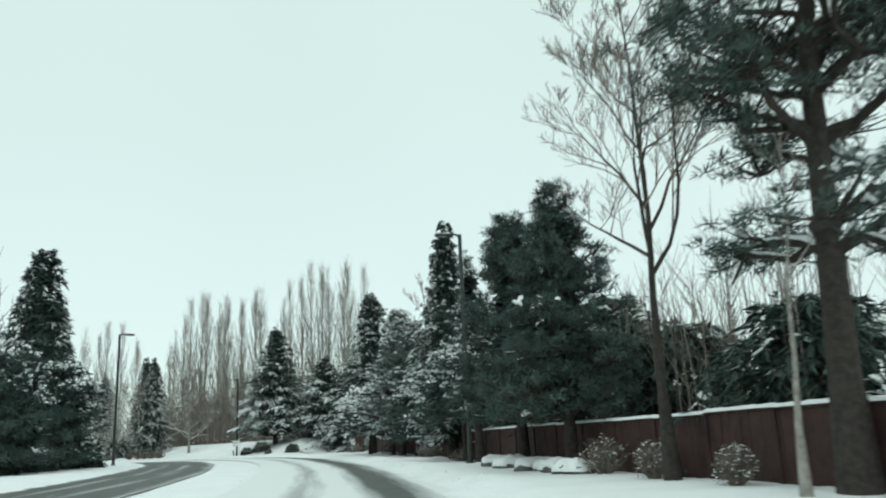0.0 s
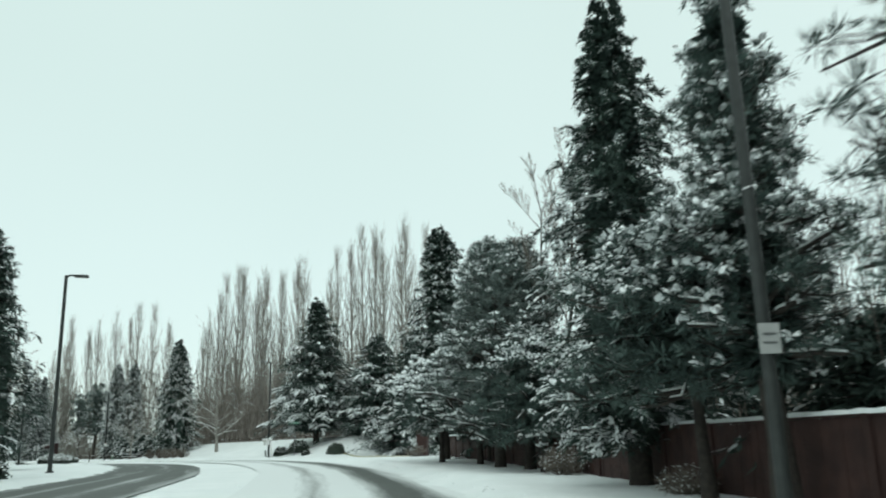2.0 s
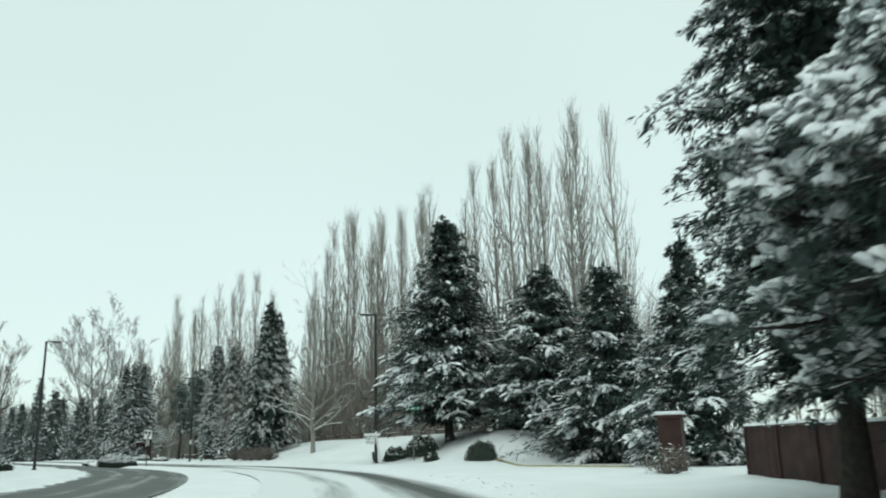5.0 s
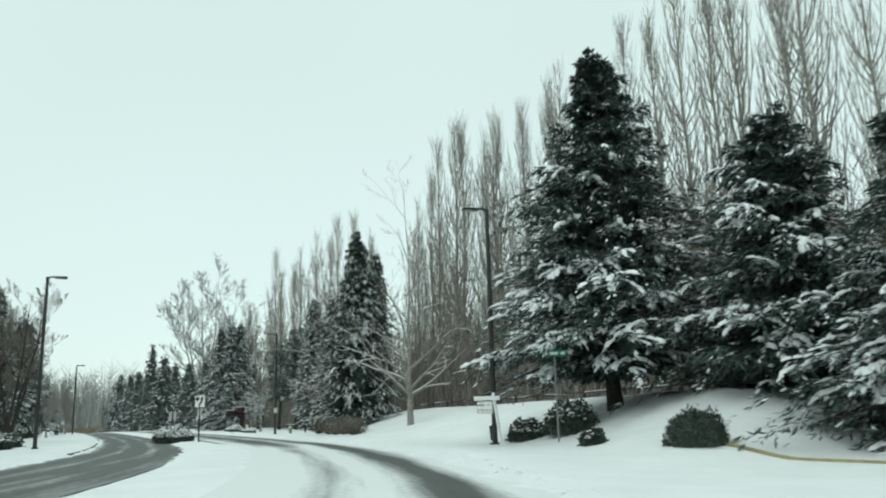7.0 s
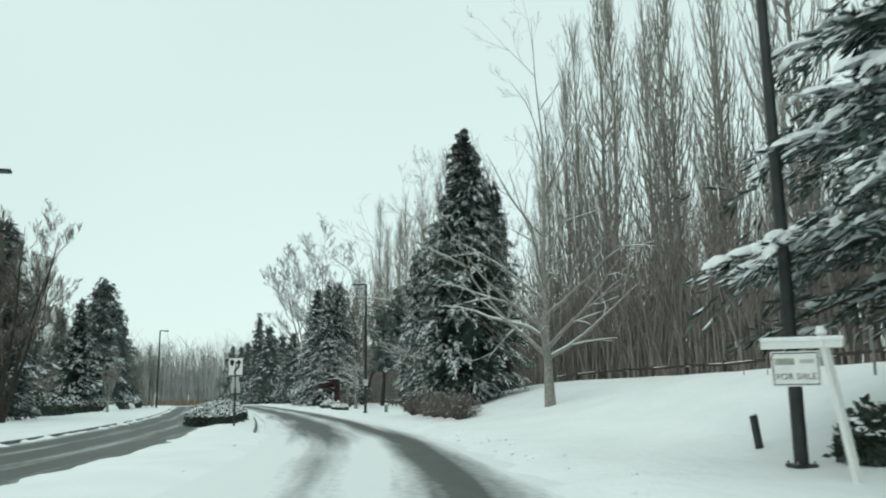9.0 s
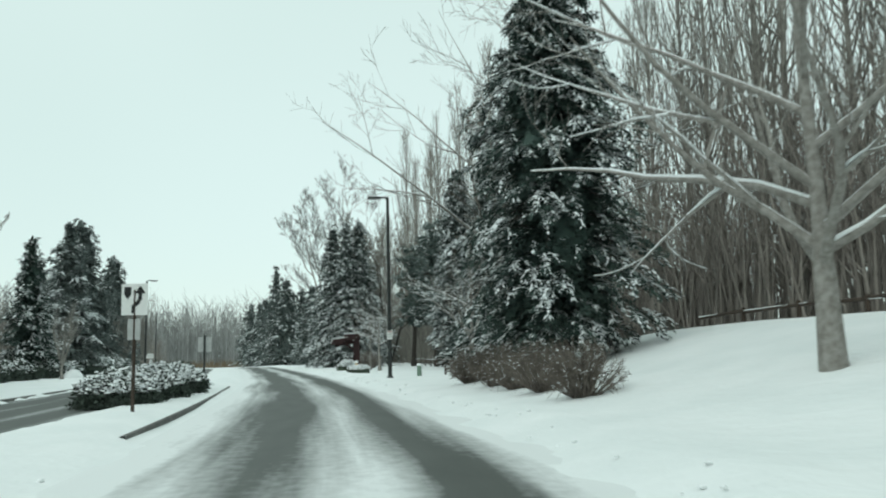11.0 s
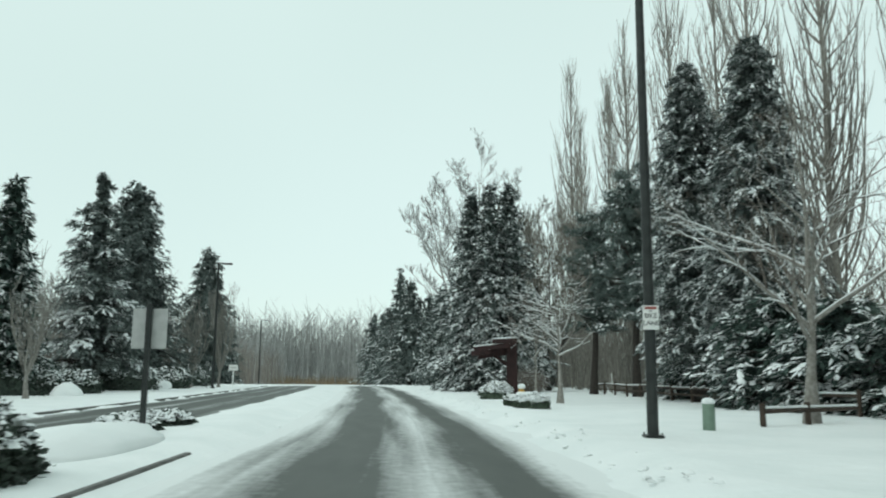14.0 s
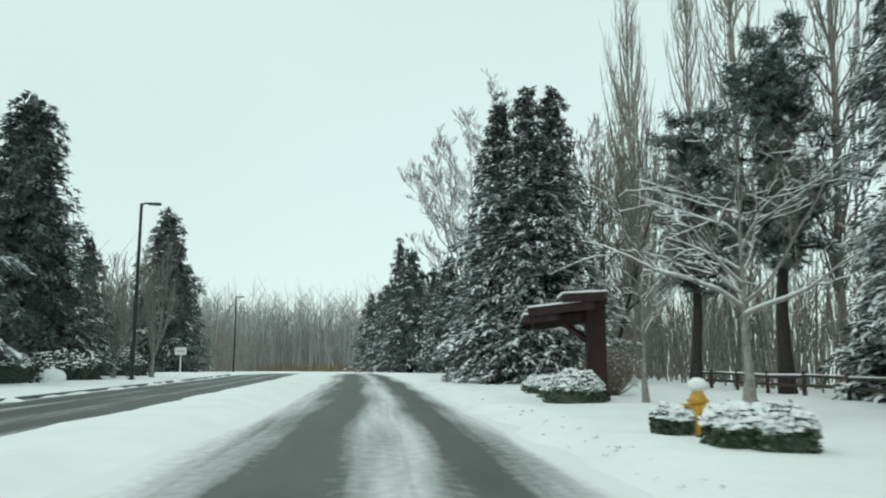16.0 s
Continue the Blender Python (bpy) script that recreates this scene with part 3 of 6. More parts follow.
def pine_meshes(seed, H, R, clear=0.25, limbs=46, tufts=16, snow=0.4, shape="egg", mat=None, up=0.25, needles=64, tuft=1.0, puffs=5, puff=1.0, low=1.0, core=0.5):
    """An open pine: crooked limbs with tufts of long needles, gaps between them."""
    rng = np.random.default_rng(seed)
    tp, tr = trunk_mesh(rng, H * 0.96, 0.015 * H + 0.05, 0.05)
    needles = int(needles * 0.75)
    u = np.sort(rng.uniform(0, 0.98, limbs) ** low)
    az = np.arange(limbs) * 2.39996 + rng.normal(0, 0.4, limbs)
    rad = R * crown_radius(u, shape) * rng.uniform(0.65, 1.12, limbs) + 0.25
    zb = clear * H + u * (H * (1 - clear)) - rad * 0.25
    cx, cy = np.interp(zb, tp[:, 2], tp[:, 0]), np.interp(zb, tp[:, 2], tp[:, 1])
    out = np.column_stack((np.cos(az), np.sin(az), np.zeros(limbs)))
    lat = np.column_stack((-np.sin(az), np.cos(az), np.zeros(limbs)))
    rise, droop = up * rng.uniform(0.3, 1.8, limbs) + 0.35 * u, rng.uniform(0.0, 0.3, limbs) * (1 - u)
    wig = rng.normal(0, 0.06, (limbs, 5, 3)) * rad[:, None, None]
    wig[:, 0] = 0
    tt = np.linspace(0, 1, 5)[None]
    S = np.column_stack((cx, cy, zb))
    P = S[:, None] + out[:, None] * (rad[:, None] * tt)[..., None] + np.array([0, 0, 1.0]) * (rad[:, None] * (rise[:, None] * tt - droop[:, None] * tt ** 2))[..., None] + wig
    lr = (0.012 * H * (1 - u) * 0.5 + 0.03)[:, None] * np.array([1, 0.8, 0.6, 0.4, 0.2])[None]
    limb = tubes(P, lr, 5)
    # tufts
    t = np.clip(1 - np.abs(rng.normal(0, 0.33, (limbs, tufts))), 0.2, 1)
    i0 = np.minimum((t * 4).astype(int), 3)
    fr = (t * 4 - i0)[..., None]
    rows_i = np.arange(limbs)[:, None]
    C = P[rows_i, i0] * (1 - fr) + P[rows_i, i0 + 1] * fr
    C = C + lat[:, None] * (rng.normal(0, 0.20, t.shape) * rad[:, None])[..., None] + rng.normal(0, 0.12, (*t.shape, 3))
    C[..., 2] += np.abs(rng.normal(0, 0.10, t.shape)) * rad[:, None] * 0.6
    C = C.reshape(-1, 3)
    twig_end = C
    twig_start = (P[rows_i, i0]).reshape(-1, 3)
    mid = (twig_start + twig_end) / 2 - np.array([0, 0, 0.05])
    twigs = tubes(np.stack((twig_start, mid, twig_end), 1), np.tile(np.array([0.022, 0.016, 0.008]), (len(C), 1)), 3)
    nt = len(C)
    ts = rng.uniform(0.26, 0.44, nt) * tuft
    dirs = unit(rng.normal(0, 1, (nt, needles, 3)) + np.array([0, 0, 0.45]))
    Pn = C[:, None] + dirs * (ts[:, None, None] * rng.uniform(0.05, 0.65, (nt, needles, 1))) * np.array([1.15, 1.15, 0.7])
    Ln = ts[:, None] * rng.uniform(0.45, 0.9, (nt, needles))
    Dn = dirs + rng.normal(0, 0.3, dirs.shape)
    crown = blades(Pn.reshape(-1, 3), Dn.reshape(-1, 3), Ln.ravel(), rng.uniform(0.013, 0.025, nt * needles) * tuft, rng)
    patch = np.sin(C[:, 0] * 1.1 + seed) + np.sin(C[:, 1] * 1.3) + np.sin(C[:, 2] * 1.7) + rng.normal(0, 0.8, nt) + 1.0 * (C[:, 2] - C[:, 2].mean()) / C[:, 2].std() * (shape == "dome")
    sel = patch > np.quantile(patch, 1 - snow)
    q = puffs
    Co = unit(rng.normal(0, 1, (sel.sum() * q, 3))) * (1, 1, 0.5)
    Co[:, 2] = np.abs(Co[:, 2]) + 0.35
    Cs = np.repeat(C[sel], q, 0) + Co * (np.repeat(ts[sel], q) * rng.uniform(0.35, 0.85, len(Co)))[:, None]
    sx = rng.uniform(0.05, 0.135, len(Cs)) * puff
    dd = Co * (1, 1, 0.0) + rng.normal(0, 0.35, Co.shape) * (1, 1, 1.3)
    pieces = [domes(Cs, dd, sx, sx * rng.uniform(0.55, 0.9, len(Cs)), sx * rng.uniform(0.5, 0.8, len(Cs)), rng, 2 if puff > 0.75 else 1)]
    flat = np.abs(np.diff(P, axis=1)[..., 2]).mean(1) < 0.5 * np.hypot(*np.diff(P, axis=1).mean(1)[:, :2].T)
    keep = flat & (rng.uniform(0, 1, limbs) < snow * 1.4)
    if keep.any():
        pieces.append(tubes(P[keep] + np.array([0, 0, 0.03]) + lr[keep][..., None] * (0, 0, 0.7), lr[keep] * 0.55 + 0.006, 5))
    if core:
        ctr = lambda z: (np.interp(z, tp[:, 2], tp[:, 0]), np.interp(z, tp[:, 2], tp[:, 1]))
        crown = joined(crown, crown_shell(rng, clear * H, H * 0.93, R, shape, core, ctr, 0.1, 3500, 0.45))
    crown_mesh = mesh_of("crown", *crown, mat or PINE_NEEDLE)
    return {"trunk": mesh_of("trunk", *tubes(tp[None], tr[None], 9), BARK, True), "branching": mesh_of("branching", *joined(limb, twigs), BARK, True),
            "crown": crown_mesh, "snow_load": mesh_of("snow_load", *joined(*pieces), SNOW_LOAD, True)}


def bare_meshes(seed, H, spread, trunk_r, first=0.25, arms=7, levels=3, upright=0.35, kids=6, bark=None, twig=None, snow=0.0, leader=True, wiggle=0.10, thin=0.009, stems=1, low=0.0, single=False, taper=0.93, bunch=1.0, fat=1.0, crown="cone", rime=1.0, lean=0.12):
    """A leafless tree: stem, limbs, branches and twigs as tapered crooked tubes."""
    rng = np.random.default_rng(seed)
    bark, twig = bark or PALE_BARK, twig or TWIG
    lines = [[], [], [], [], []]
    for st in range(stems):
        if leader:
            k = 7
            t = np.linspace(0, 1, k)
            a = rng.uniform(0, math.tau)
            off = np.cumsum(rng.normal(0, 0.02 * H / k * 3, (k, 2)), 0)
            off -= off[0]
            a = math.tau * st / stems + rng.uniform(-0.4, 0.4) if stems > 1 else a
            off += np.outer(t ** 0.8, (math.cos(a), math.sin(a))) * (lean * H * rng.uniform(0.5, 1.1) if stems > 1 else 0)
            lines[0].append((np.column_stack((off, t * H * (rng.uniform(0.84, 1.0) if stems > 2 else 1))), trunk_r * (1 - taper * t ** 0.6)))
        else:
            h = H * first * 1.05
            t = np.linspace(0, 1, 7)
            off = np.cumsum(rng.normal(0, 0.02, (7, 2)), 0)
            off -= off[0]
            lines[0].append((np.column_stack((off, t * h)), trunk_r * (1 - 0.4 * t)))
    for lv in range(1, levels + 1):
        for P, R in lines[lv - 1]:
            length = np.linalg.norm(np.diff(P, axis=0), axis=1).sum()
            n = arms if lv == 1 else max(2, int(kids * (0.7 + 0.6 * rng.random())))
            f0 = first if (lv == 1 and leader) else (0.82 if lv == 1 else 0.18)
            for j in range(n):
                f = f0 + (0.97 - f0) * ((j + rng.random()) / n) ** (bunch if lv == 1 else 1.0)
                i = min(int(f * 6), 5)
                g = f * 6 - i
                p = P[i] * (1 - g) + P[i + 1] * g
                r = (R[i] * (1 - g) + R[i + 1] * g)
                d0 = unit(P[i + 1] - P[i])
                if lv == 1:
                    az = j * 2.39996 + rng.normal(0, 0.3)
                    side = np.array([math.cos(az), math.sin(az), low])
                    ln = spread * rng.uniform(0.75, 1.2) * ((0.5 + 0.5 * math.sin(math.pi * (0.22 + 0.7 * (f - f0) / (1 - f0))) if crown == "round" else 1 - 0.62 * (f - f0) / (1 - f0 + 1e-6)) if leader else 1)
                    d = unit(side + np.array([0, 0, 1.0]) * upright * (1.3 if not leader else 1 + (bunch > 1) * 3.0 * (f - f0)) + d0 * 0.15)
                else:
                    side = rng.normal(0, 1, 3)
                    side -= d0 * side.dot(d0)
                    d = unit(d0 * 0.9 + unit(side) * rng.uniform(0.55, 1.0) + np.array([0, 0, upright * 0.55]))
                    ln = length * rng.uniform(0.34, 0.66) * (1.15 - 0.6 * f)
                q = [p]
                for _ in range(6):
                    d = unit(d + rng.normal(0, wiggle, 3) + np.array([0, 0, 0.10 * upright]))
                    q.append(q[-1] + d * ln / 6)
                r1 = min(r * 0.72, max(thin, 0.0125 * ln * (fat if lv < 3 else 1) + thin * 0.6))
                lines[lv].append((np.array(q), np.maximum(r1 * (1 - 0.85 * np.linspace(0, 1, 7)), thin * 0.55)))
    out = {}
    tp = lines[0]
    out["trunk"] = mesh_of("trunk", *tubes(np.array([p for p, _ in tp]) - np.array([0, 0, 0.0]), np.array([r * np.array([1.35, 1.05, 1, 1, 1, 1, 1]) for _, r in tp]), 9), bark, True)
    big = lines[1]
    if single:
        for p, r in big:
            out["limb", len(out)] = mesh_of("limb", *tubes(p[None], r[None], 6), bark, True)
    else:
        out["branching"] = mesh_of("branching", *tubes(np.array([p for p, _ in big]), np.array([r for _, r in big]), 6), bark, True)
    small = [[q for q in lines[lv]] for lv in range(2, levels + 1)]
    if small:
        sets = [tubes(np.array([p for p, _ in q])[:, :: (2, 3, 6)[min(i, 2)]], np.array([r for _, r in q])[:, :: (2, 3, 6)[min(i, 2)]], 3) for i, q in enumerate(small)]
        out["twig_mass"] = mesh_of("twig_mass", *joined(*sets), twig)
    if snow:
        every = [q for lv in range(1, min(levels, 3) + 1) for q in lines[lv] if rng.random() < (snow if lv < 3 else snow * 0.6)]
        P, R = np.array([p for p, _ in every]), np.array([r for _, r in every])
        T = unit(np.gradient(P, axis=1))
        flat = np.clip(1.25 - np.abs(T[..., 2]) * 1.25, 0, 1)
        Rs = (R * 0.85 + 0.004) * flat * rime + 0.0008
        out["snow_load"] = mesh_of("snow_load", *tubes(P + (R * 0.55 + Rs * 0.4)[..., None] * np.array([0, 0, 1.0]), Rs, 3), SNOW_LOAD, True)
    return out


def poplar_meshes(seed, H, R):
    """A columnar poplar: many steep branches close to a tall stem."""
    rng = np.random.default_rng(seed)
    k = 7
    t = np.linspace(0, 1, k)
    off = np.cumsum(rng.normal(0, 0.10, (k, 2)), 0)
    off -= off[0]
    tp = np.column_stack((off, t * H))
    trr = 0.17 * (1 - 0.93 * t)
    n = 84
    f = np.sort(rng.uniform(0.08, 0.93, n))
    az = np.arange(n) * 2.39996 + rng.normal(0, 0.5, n)
    ln = (2.2 + 5.5 * (1 - f)) * rng.uniform(0.7, 1.25, n)
    ln = np.minimum(ln, H * (1.01 - f))
    wid = R * np.clip(np.sin(np.clip(f * 1.05 + 0.12, 0, 1) * np.pi) ** 0.6, 0.18, 1) * rng.uniform(0.55, 1.15, n)
    s = np.linspace(0, 1, 7)
    o = np.column_stack((np.cos(az), np.sin(az)))
    prof = (1 - np.exp(-s * 3.2)) / (1 - math.exp(-3.2))
    P = np.zeros((n, 7, 3))
    P[..., 0] = np.interp(f, t, tp[:, 0])[:, None] + o[:, :1] * wid[:, None] * prof
    P[..., 1] = np.interp(f, t, tp[:, 1])[:, None] + o[:, 1:] * wid[:, None] * prof
    P[..., 2] = (f * H)[:, None] + ln[:, None] * s
    P[:, 1:] += np.cumsum(rng.normal(0, 0.045, (n, 6, 3)), 1)
    Rb = (0.014 + 0.0055 * ln)[:, None] * (1 - 0.85 * s)[None]
    m = 8
    fi = rng.uniform(0.15, 0.95, (n, m))
    i0 = np.minimum((fi * 6).astype(int), 5)
    base = P[np.arange(n)[:, None], i0].reshape(-1, 3)
    tl = rng.uniform(0.5, 1.7, n * m)
    a2 = rng.uniform(0, math.tau, n * m)
    dirv = np.column_stack((np.cos(a2) * 0.32, np.sin(a2) * 0.32, np.ones(n * m)))
    Q = base[:, None] + dirv[:, None] * (tl[:, None] * np.array([0, 0.5, 1.0]))[..., None]
    Q[:, 1, :2] += np.column_stack((np.cos(a2), np.sin(a2))) * 0.07
    tw = tubes(Q, np.tile(np.array([0.014, 0.011, 0.006]), (len(Q), 1)), 3)
    return {"trunk": mesh_of("trunk", *tubes(tp[None], trr[None], 8), POPLAR_BARK, True), "branching": mesh_of("branching", *tubes(P, Rb, 4), POPLAR_BARK),
            "twig_mass": mesh_of("twig_mass", *tw, POPLAR_BARK)}


def plant(name, meshes, x, y, label, category="tree", group="", scale=1.0, turn=0.0, sink=0.05, z=None):
    zz = gz(x, y) if z is None else z
    t = thing(name, pose(x, y, zz - sink, 0, 0, turn), label, category, group)
    t.scale = (scale, scale, scale) if not isinstance(scale, tuple) else scale
    for k, me in meshes.items():
        o = part(k[0] if isinstance(k, tuple) else k, me, None, t)
        if k in ("branching", "twig_mass", "snow_load", "crown", "leaves", "stem_mass"):
            o["kind"] = "stuff"
    return t


# --- poplar row behind the bank
POPLARS = [poplar_meshes(40 + i, 25.0, 1.65) for i in range(4)]
poplar_places = [(-86.5, 73.5, 0.95), (-89.0, 72.6, 1.0), (-91.3, 73.2, 0.98), (-94.0, 72.6, 1.0), (-96.6, 73.4, 1.02), (-98.8, 73.4, 1.06), (-102.4, 72.0, 0.96),
                 (-102.9, 74.2, 1.0), (-106.5, 73.5, 0.9), (-109.6, 71.4, 0.98), (-113.4, 73.0, 0.98), (-114.8, 71.2, 0.92), (-117.2, 72.2, 0.9), (-119.9, 71.2, 0.96),
                 (-121.2, 71.8, 1.0), (-124.2, 72.4, 0.97), (-126.0, 71.0, 1.02), (-128.3, 71.0, 1.06), (-131.7, 70.8, 1.06), (-134.0, 71.3, 0.97), (-136.8, 70.8, 0.9), (-140.0, 71.5, 0.82),
                 (-152.0, 70.5, 0.8), (-157.6, 70.2, 0.95), (-163.0, 70.0, 0.98), (-168.0, 70.4, 0.92), (-174.4, 69.6, 1.0), (-182.4, 69.2, 0.98), (-190.0, 70.0, 0.92), (-196.6, 68.6, 1.05),
                 (-204.5, 71.0, 0.98), (-212.0, 72.0, 0.92), (-220.0, 72.0, 0.9), (-230.0, 71.0, 0.85), (-243.0, 72.0, 0.9)]
for i, (px, py, sc) in enumerate(poplar_places):
    sc *= 1.12 if px < -150 else 1.0
    plant("poplar_tree", POPLARS[(i * 7 + i // 3) % 4], px, py, "tall bare columnar poplar in a row behind the bank", "poplar", "row of bare poplars", (sc * (0.9 + 0.25 * ((i * 37) % 10) / 10), sc, sc), (i * 77) % 360)

# --- cedars and cypresses
def cedar(x, y, top, width, seed, label, name="cedar_tree", **kw):
    H = top - gz(x, y)
    return plant(name, conifer_meshes(seed, H, width / 2, **kw), x, y, label, "conifer", turn=seed * 40 % 360)


cedar(-29.1, 30.3, 12.8, 4.5, 1, "tall slender dark cedar dusted with snow beside the fence", boughs=440, sprays=34, snow=0.34, fine=2.2, size=0.28, core=0.48, low_snow=0.9)
cedar(-52.9, 45.5, 14.1, 5.0, 2, "tall dark cedar with snow on its sprays", shape="spire", boughs=600, sprays=34, snow=0.28, clear=0.14, fine=1.8, size=0.29, core=0.45)
cedar(-122.9, 60.2, 16.2, 5.9, 3, "broad dense cedar with snow on drooping sprays", boughs=580, sprays=42, snow=0.34, droop=0.7, rise=0.25, clear=0.07, fine=2.5, fingers=9, clump=0.85, load=1.3, core=0.55, size=0.36)
cedar(-53.6, 18.6, 14.5, 5.0, 4, "tall dark conifer across the road", boughs=380, sprays=28, snow=0.22, size=0.42, fine=1.1, shape="spire", core=0.55)
cedar(-69.8, 25.3, 14.5, 5.6, 5, "tall dark conifer across the road", boughs=380, sprays=28, snow=0.22, size=0.42, fine=1.1, shape="spire", core=0.55)
cedar(-142.0, 68.0, 18.4, 6.4, 6, "tall dense dark cedar behind the bank", boughs=560, sprays=30, snow=0.18, fine=1.2, clear=0.02, core=0.55)
cedar(-164.2, 67.0, 16.8, 4.9, 7, "tall dense dark cedar flecked with snow by the rail fence", shape="spire", boughs=640, sprays=36, snow=0.48, clear=0.12, fine=1.4, core=0.5, droop=0.5, mat=HAZE_DUSTED, dust=0.10)
cedar(-160.2, 68.4, 16.4, 5.2, 8, "tall dense dark cedar flecked with snow behind the rail fence", shape="spire", boughs=600, sprays=34, snow=0.46, clear=0.08, fine=1.35, core=0.5, droop=0.5, mat=HAZE_DUSTED, dust=0.10)
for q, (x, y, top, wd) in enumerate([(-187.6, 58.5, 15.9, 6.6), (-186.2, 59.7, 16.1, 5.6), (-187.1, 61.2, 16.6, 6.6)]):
    cedar(x, y, top, wd, (9, 14, 15)[q], "tall dark cedar sprinkled with snow in a close group of three", shape="cone", boughs=420, sprays=34, snow=0.52, size=0.38, clear=0.02, fine=1.15, core=0.5, load=0.7, mat=HAZE_DUSTED, dust=0.14)
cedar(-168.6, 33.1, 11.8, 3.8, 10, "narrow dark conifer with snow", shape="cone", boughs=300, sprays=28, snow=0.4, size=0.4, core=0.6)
cedar(-192.3, 31.5, 17.2, 9.2, 11, "big dark conifer with a dense outline", shape="full", boughs=560, sprays=30, snow=0.04, size=0.46, clear=0.02, fine=1.2, core=0.7, ragged=0.16, mat=HAZE_DUSTED)
cedar(-234.8, 27.4, 18.3, 9.0, 12, "dark rounded conifer beside the far carriageway", shape="full", boughs=440, sprays=30, snow=0.08, size=0.55, clear=0.02, core=0.7, ragged=0.16, mat=HAZE_DUSTED)
cedar(-266.0, 53.0, 20.0, 6.5, 13, "pointed dark fir far down the road", shape="cone", boughs=300, sprays=24, snow=0.2, size=0.6, core=0.6, mat=HAZE_DUSTED)
FAR_FIRS = [conifer_meshes(70 + i, 12.0, 2.9, "cone", 0.04, 170, 26, snow=0.4, size=0.5, fingers=4, load=0.5, mat=HAZE_DUSTED) for i in range(3)]
for i, (fx, fy, sc) in enumerate([(-198.0, 60.5, 0.95), (-206.0, 63.0, 1.35), (-209.0, 59.5, 0.9), (-219.0, 60.0, 1.05), (-226.0, 58.0, 0.95), (-236.0, 58.5, 1.15), (-247.5, 54.5, 1.35), (-256.0, 56.0, 1.2),
                                   (-284.0, 51.0, 1.3), (-297.0, 49.5, 1.3), (-262.0, 58.0, 1.3), (-312.0, 47.0, 1.4), (-214.0, 66.0, 1.2), (-244.0, 27.0, 1.1), (-222.0, 24.0, 1.1),
                                   (-205.0, 24.0, 1.2), (-178.0, 25.0, 1.0), (-104.0, 27.0, 0.8), (-118.0, 24.0, 0.9), (-96.0, 22.0, 1.0), (-160.0, 24.0, 1.0), (-86.0, 18.0, 1.0)]):
    plant("fir_tree", FAR_FIRS[i % 3], fx, fy, "snow-flecked dark fir at the roadside far off", "conifer", "firs along the road", sc, i * 67 % 360)

# --- spruces with layered boughs
cedar(-90.1, 60.9, 17.0, 11.2, 21, "large spruce with heavy snow on its low boughs", "spruce_tree", shape="cone", boughs=400, sprays=90, snow=0.18, droop=0.36, rise=0.26, mat=NEEDLE, clear=0.10, fine=1.4, fingers=12, low_snow=1.3, ragged=0.34, load=1.1, clump=1.4, pad=True, core=0.42, dust=0.09)
cedar(-84.2, 64.4, 12.8, 10.8, 22, "spreading spruce with snow-covered low boughs", "spruce_tree", shape="cone", boughs=340, sprays=74, snow=0.24, droop=0.36, rise=0.2, mat=NEEDLE, clear=0.05, fine=1.25, fingers=11, low_snow=0.5, ragged=0.4, load=1.0, clump=1.4, pad=True, core=0.42, dust=0.10)
cedar(-77.9, 63.8, 11.8, 9.4, 23, "spreading spruce with snow-covered low boughs", "spruce_tree", shape="cone", boughs=300, sprays=70, snow=0.24, droop=0.36, rise=0.2, mat=NEEDLE, clear=0.05, fine=1.2, fingers=11, low_snow=0.5, ragged=0.4, load=1.0, clump=1.4, pad=True, core=0.42, dust=0.10)
cedar(-70.6, 62.0, 11.5, 7.0, 24, "spreading spruce with snow-covered low boughs", "spruce_tree", shape="cone", boughs=260, sprays=64, snow=0.26, droop=0.36, rise=0.2, mat=NEEDLE, clear=0.03, fine=1.2, ragged=0.4, fingers=10, clump=1.4, pad=True, core=0.42, dust=0.10)
cedar(-180.3, 33.2, 15.0, 8.6, 25, "open spruce with tiers of snowy boughs", "spruce_tree", shape="cone", boughs=200, sprays=60, snow=0.36, droop=0.42, rise=0.25, mat=HAZE_DUSTED, size=0.4, fine=1.2, ragged=0.5, load=1.1, fingers=10, clump=1.5, pad=True, core=0.14)


cedar(-138.5, 33.6, 13.2, 6.4, 16, "dark conifer beside the far carriageway", boughs=300, sprays=28, snow=0.35, size=0.45, clear=0.04, mat=HAZE_DUSTED)
for i, (ex, ey, et, ew) in enumerate([(-12.6, 23.4, 4.6, 4.6), (-7.0, 19.4, 4.2, 4.4), (-17.4, 27.0, 6.6, 5.0)]):
    cedar(ex, ey, et, ew, 17 + i, "dark bushy evergreen behind the board fence", "yew_tree", shape="egg", boughs=240, sprays=30, snow=0.05, size=0.36, clear=0.03)

LOW_YEW = [conifer_meshes(25 + i, 3.6, 2.3, "egg", 0.02, 190, 30, snow=0.06, size=0.36) for i in range(2)]
for i, (ex, ey) in enumerate([(-23.4, 30.4), (-30.6, 35.4), (-35.4, 38.6), (-40.2, 42.0), (-45.2, 45.4), (-51.0, 49.6)]):
    plant("yew_tree", LOW_YEW[i % 2], ex, ey, "low dark evergreen close behind the board fence", "conifer", "evergreens behind the fence", 0.95 + 0.1 * (i % 3), i * 70)

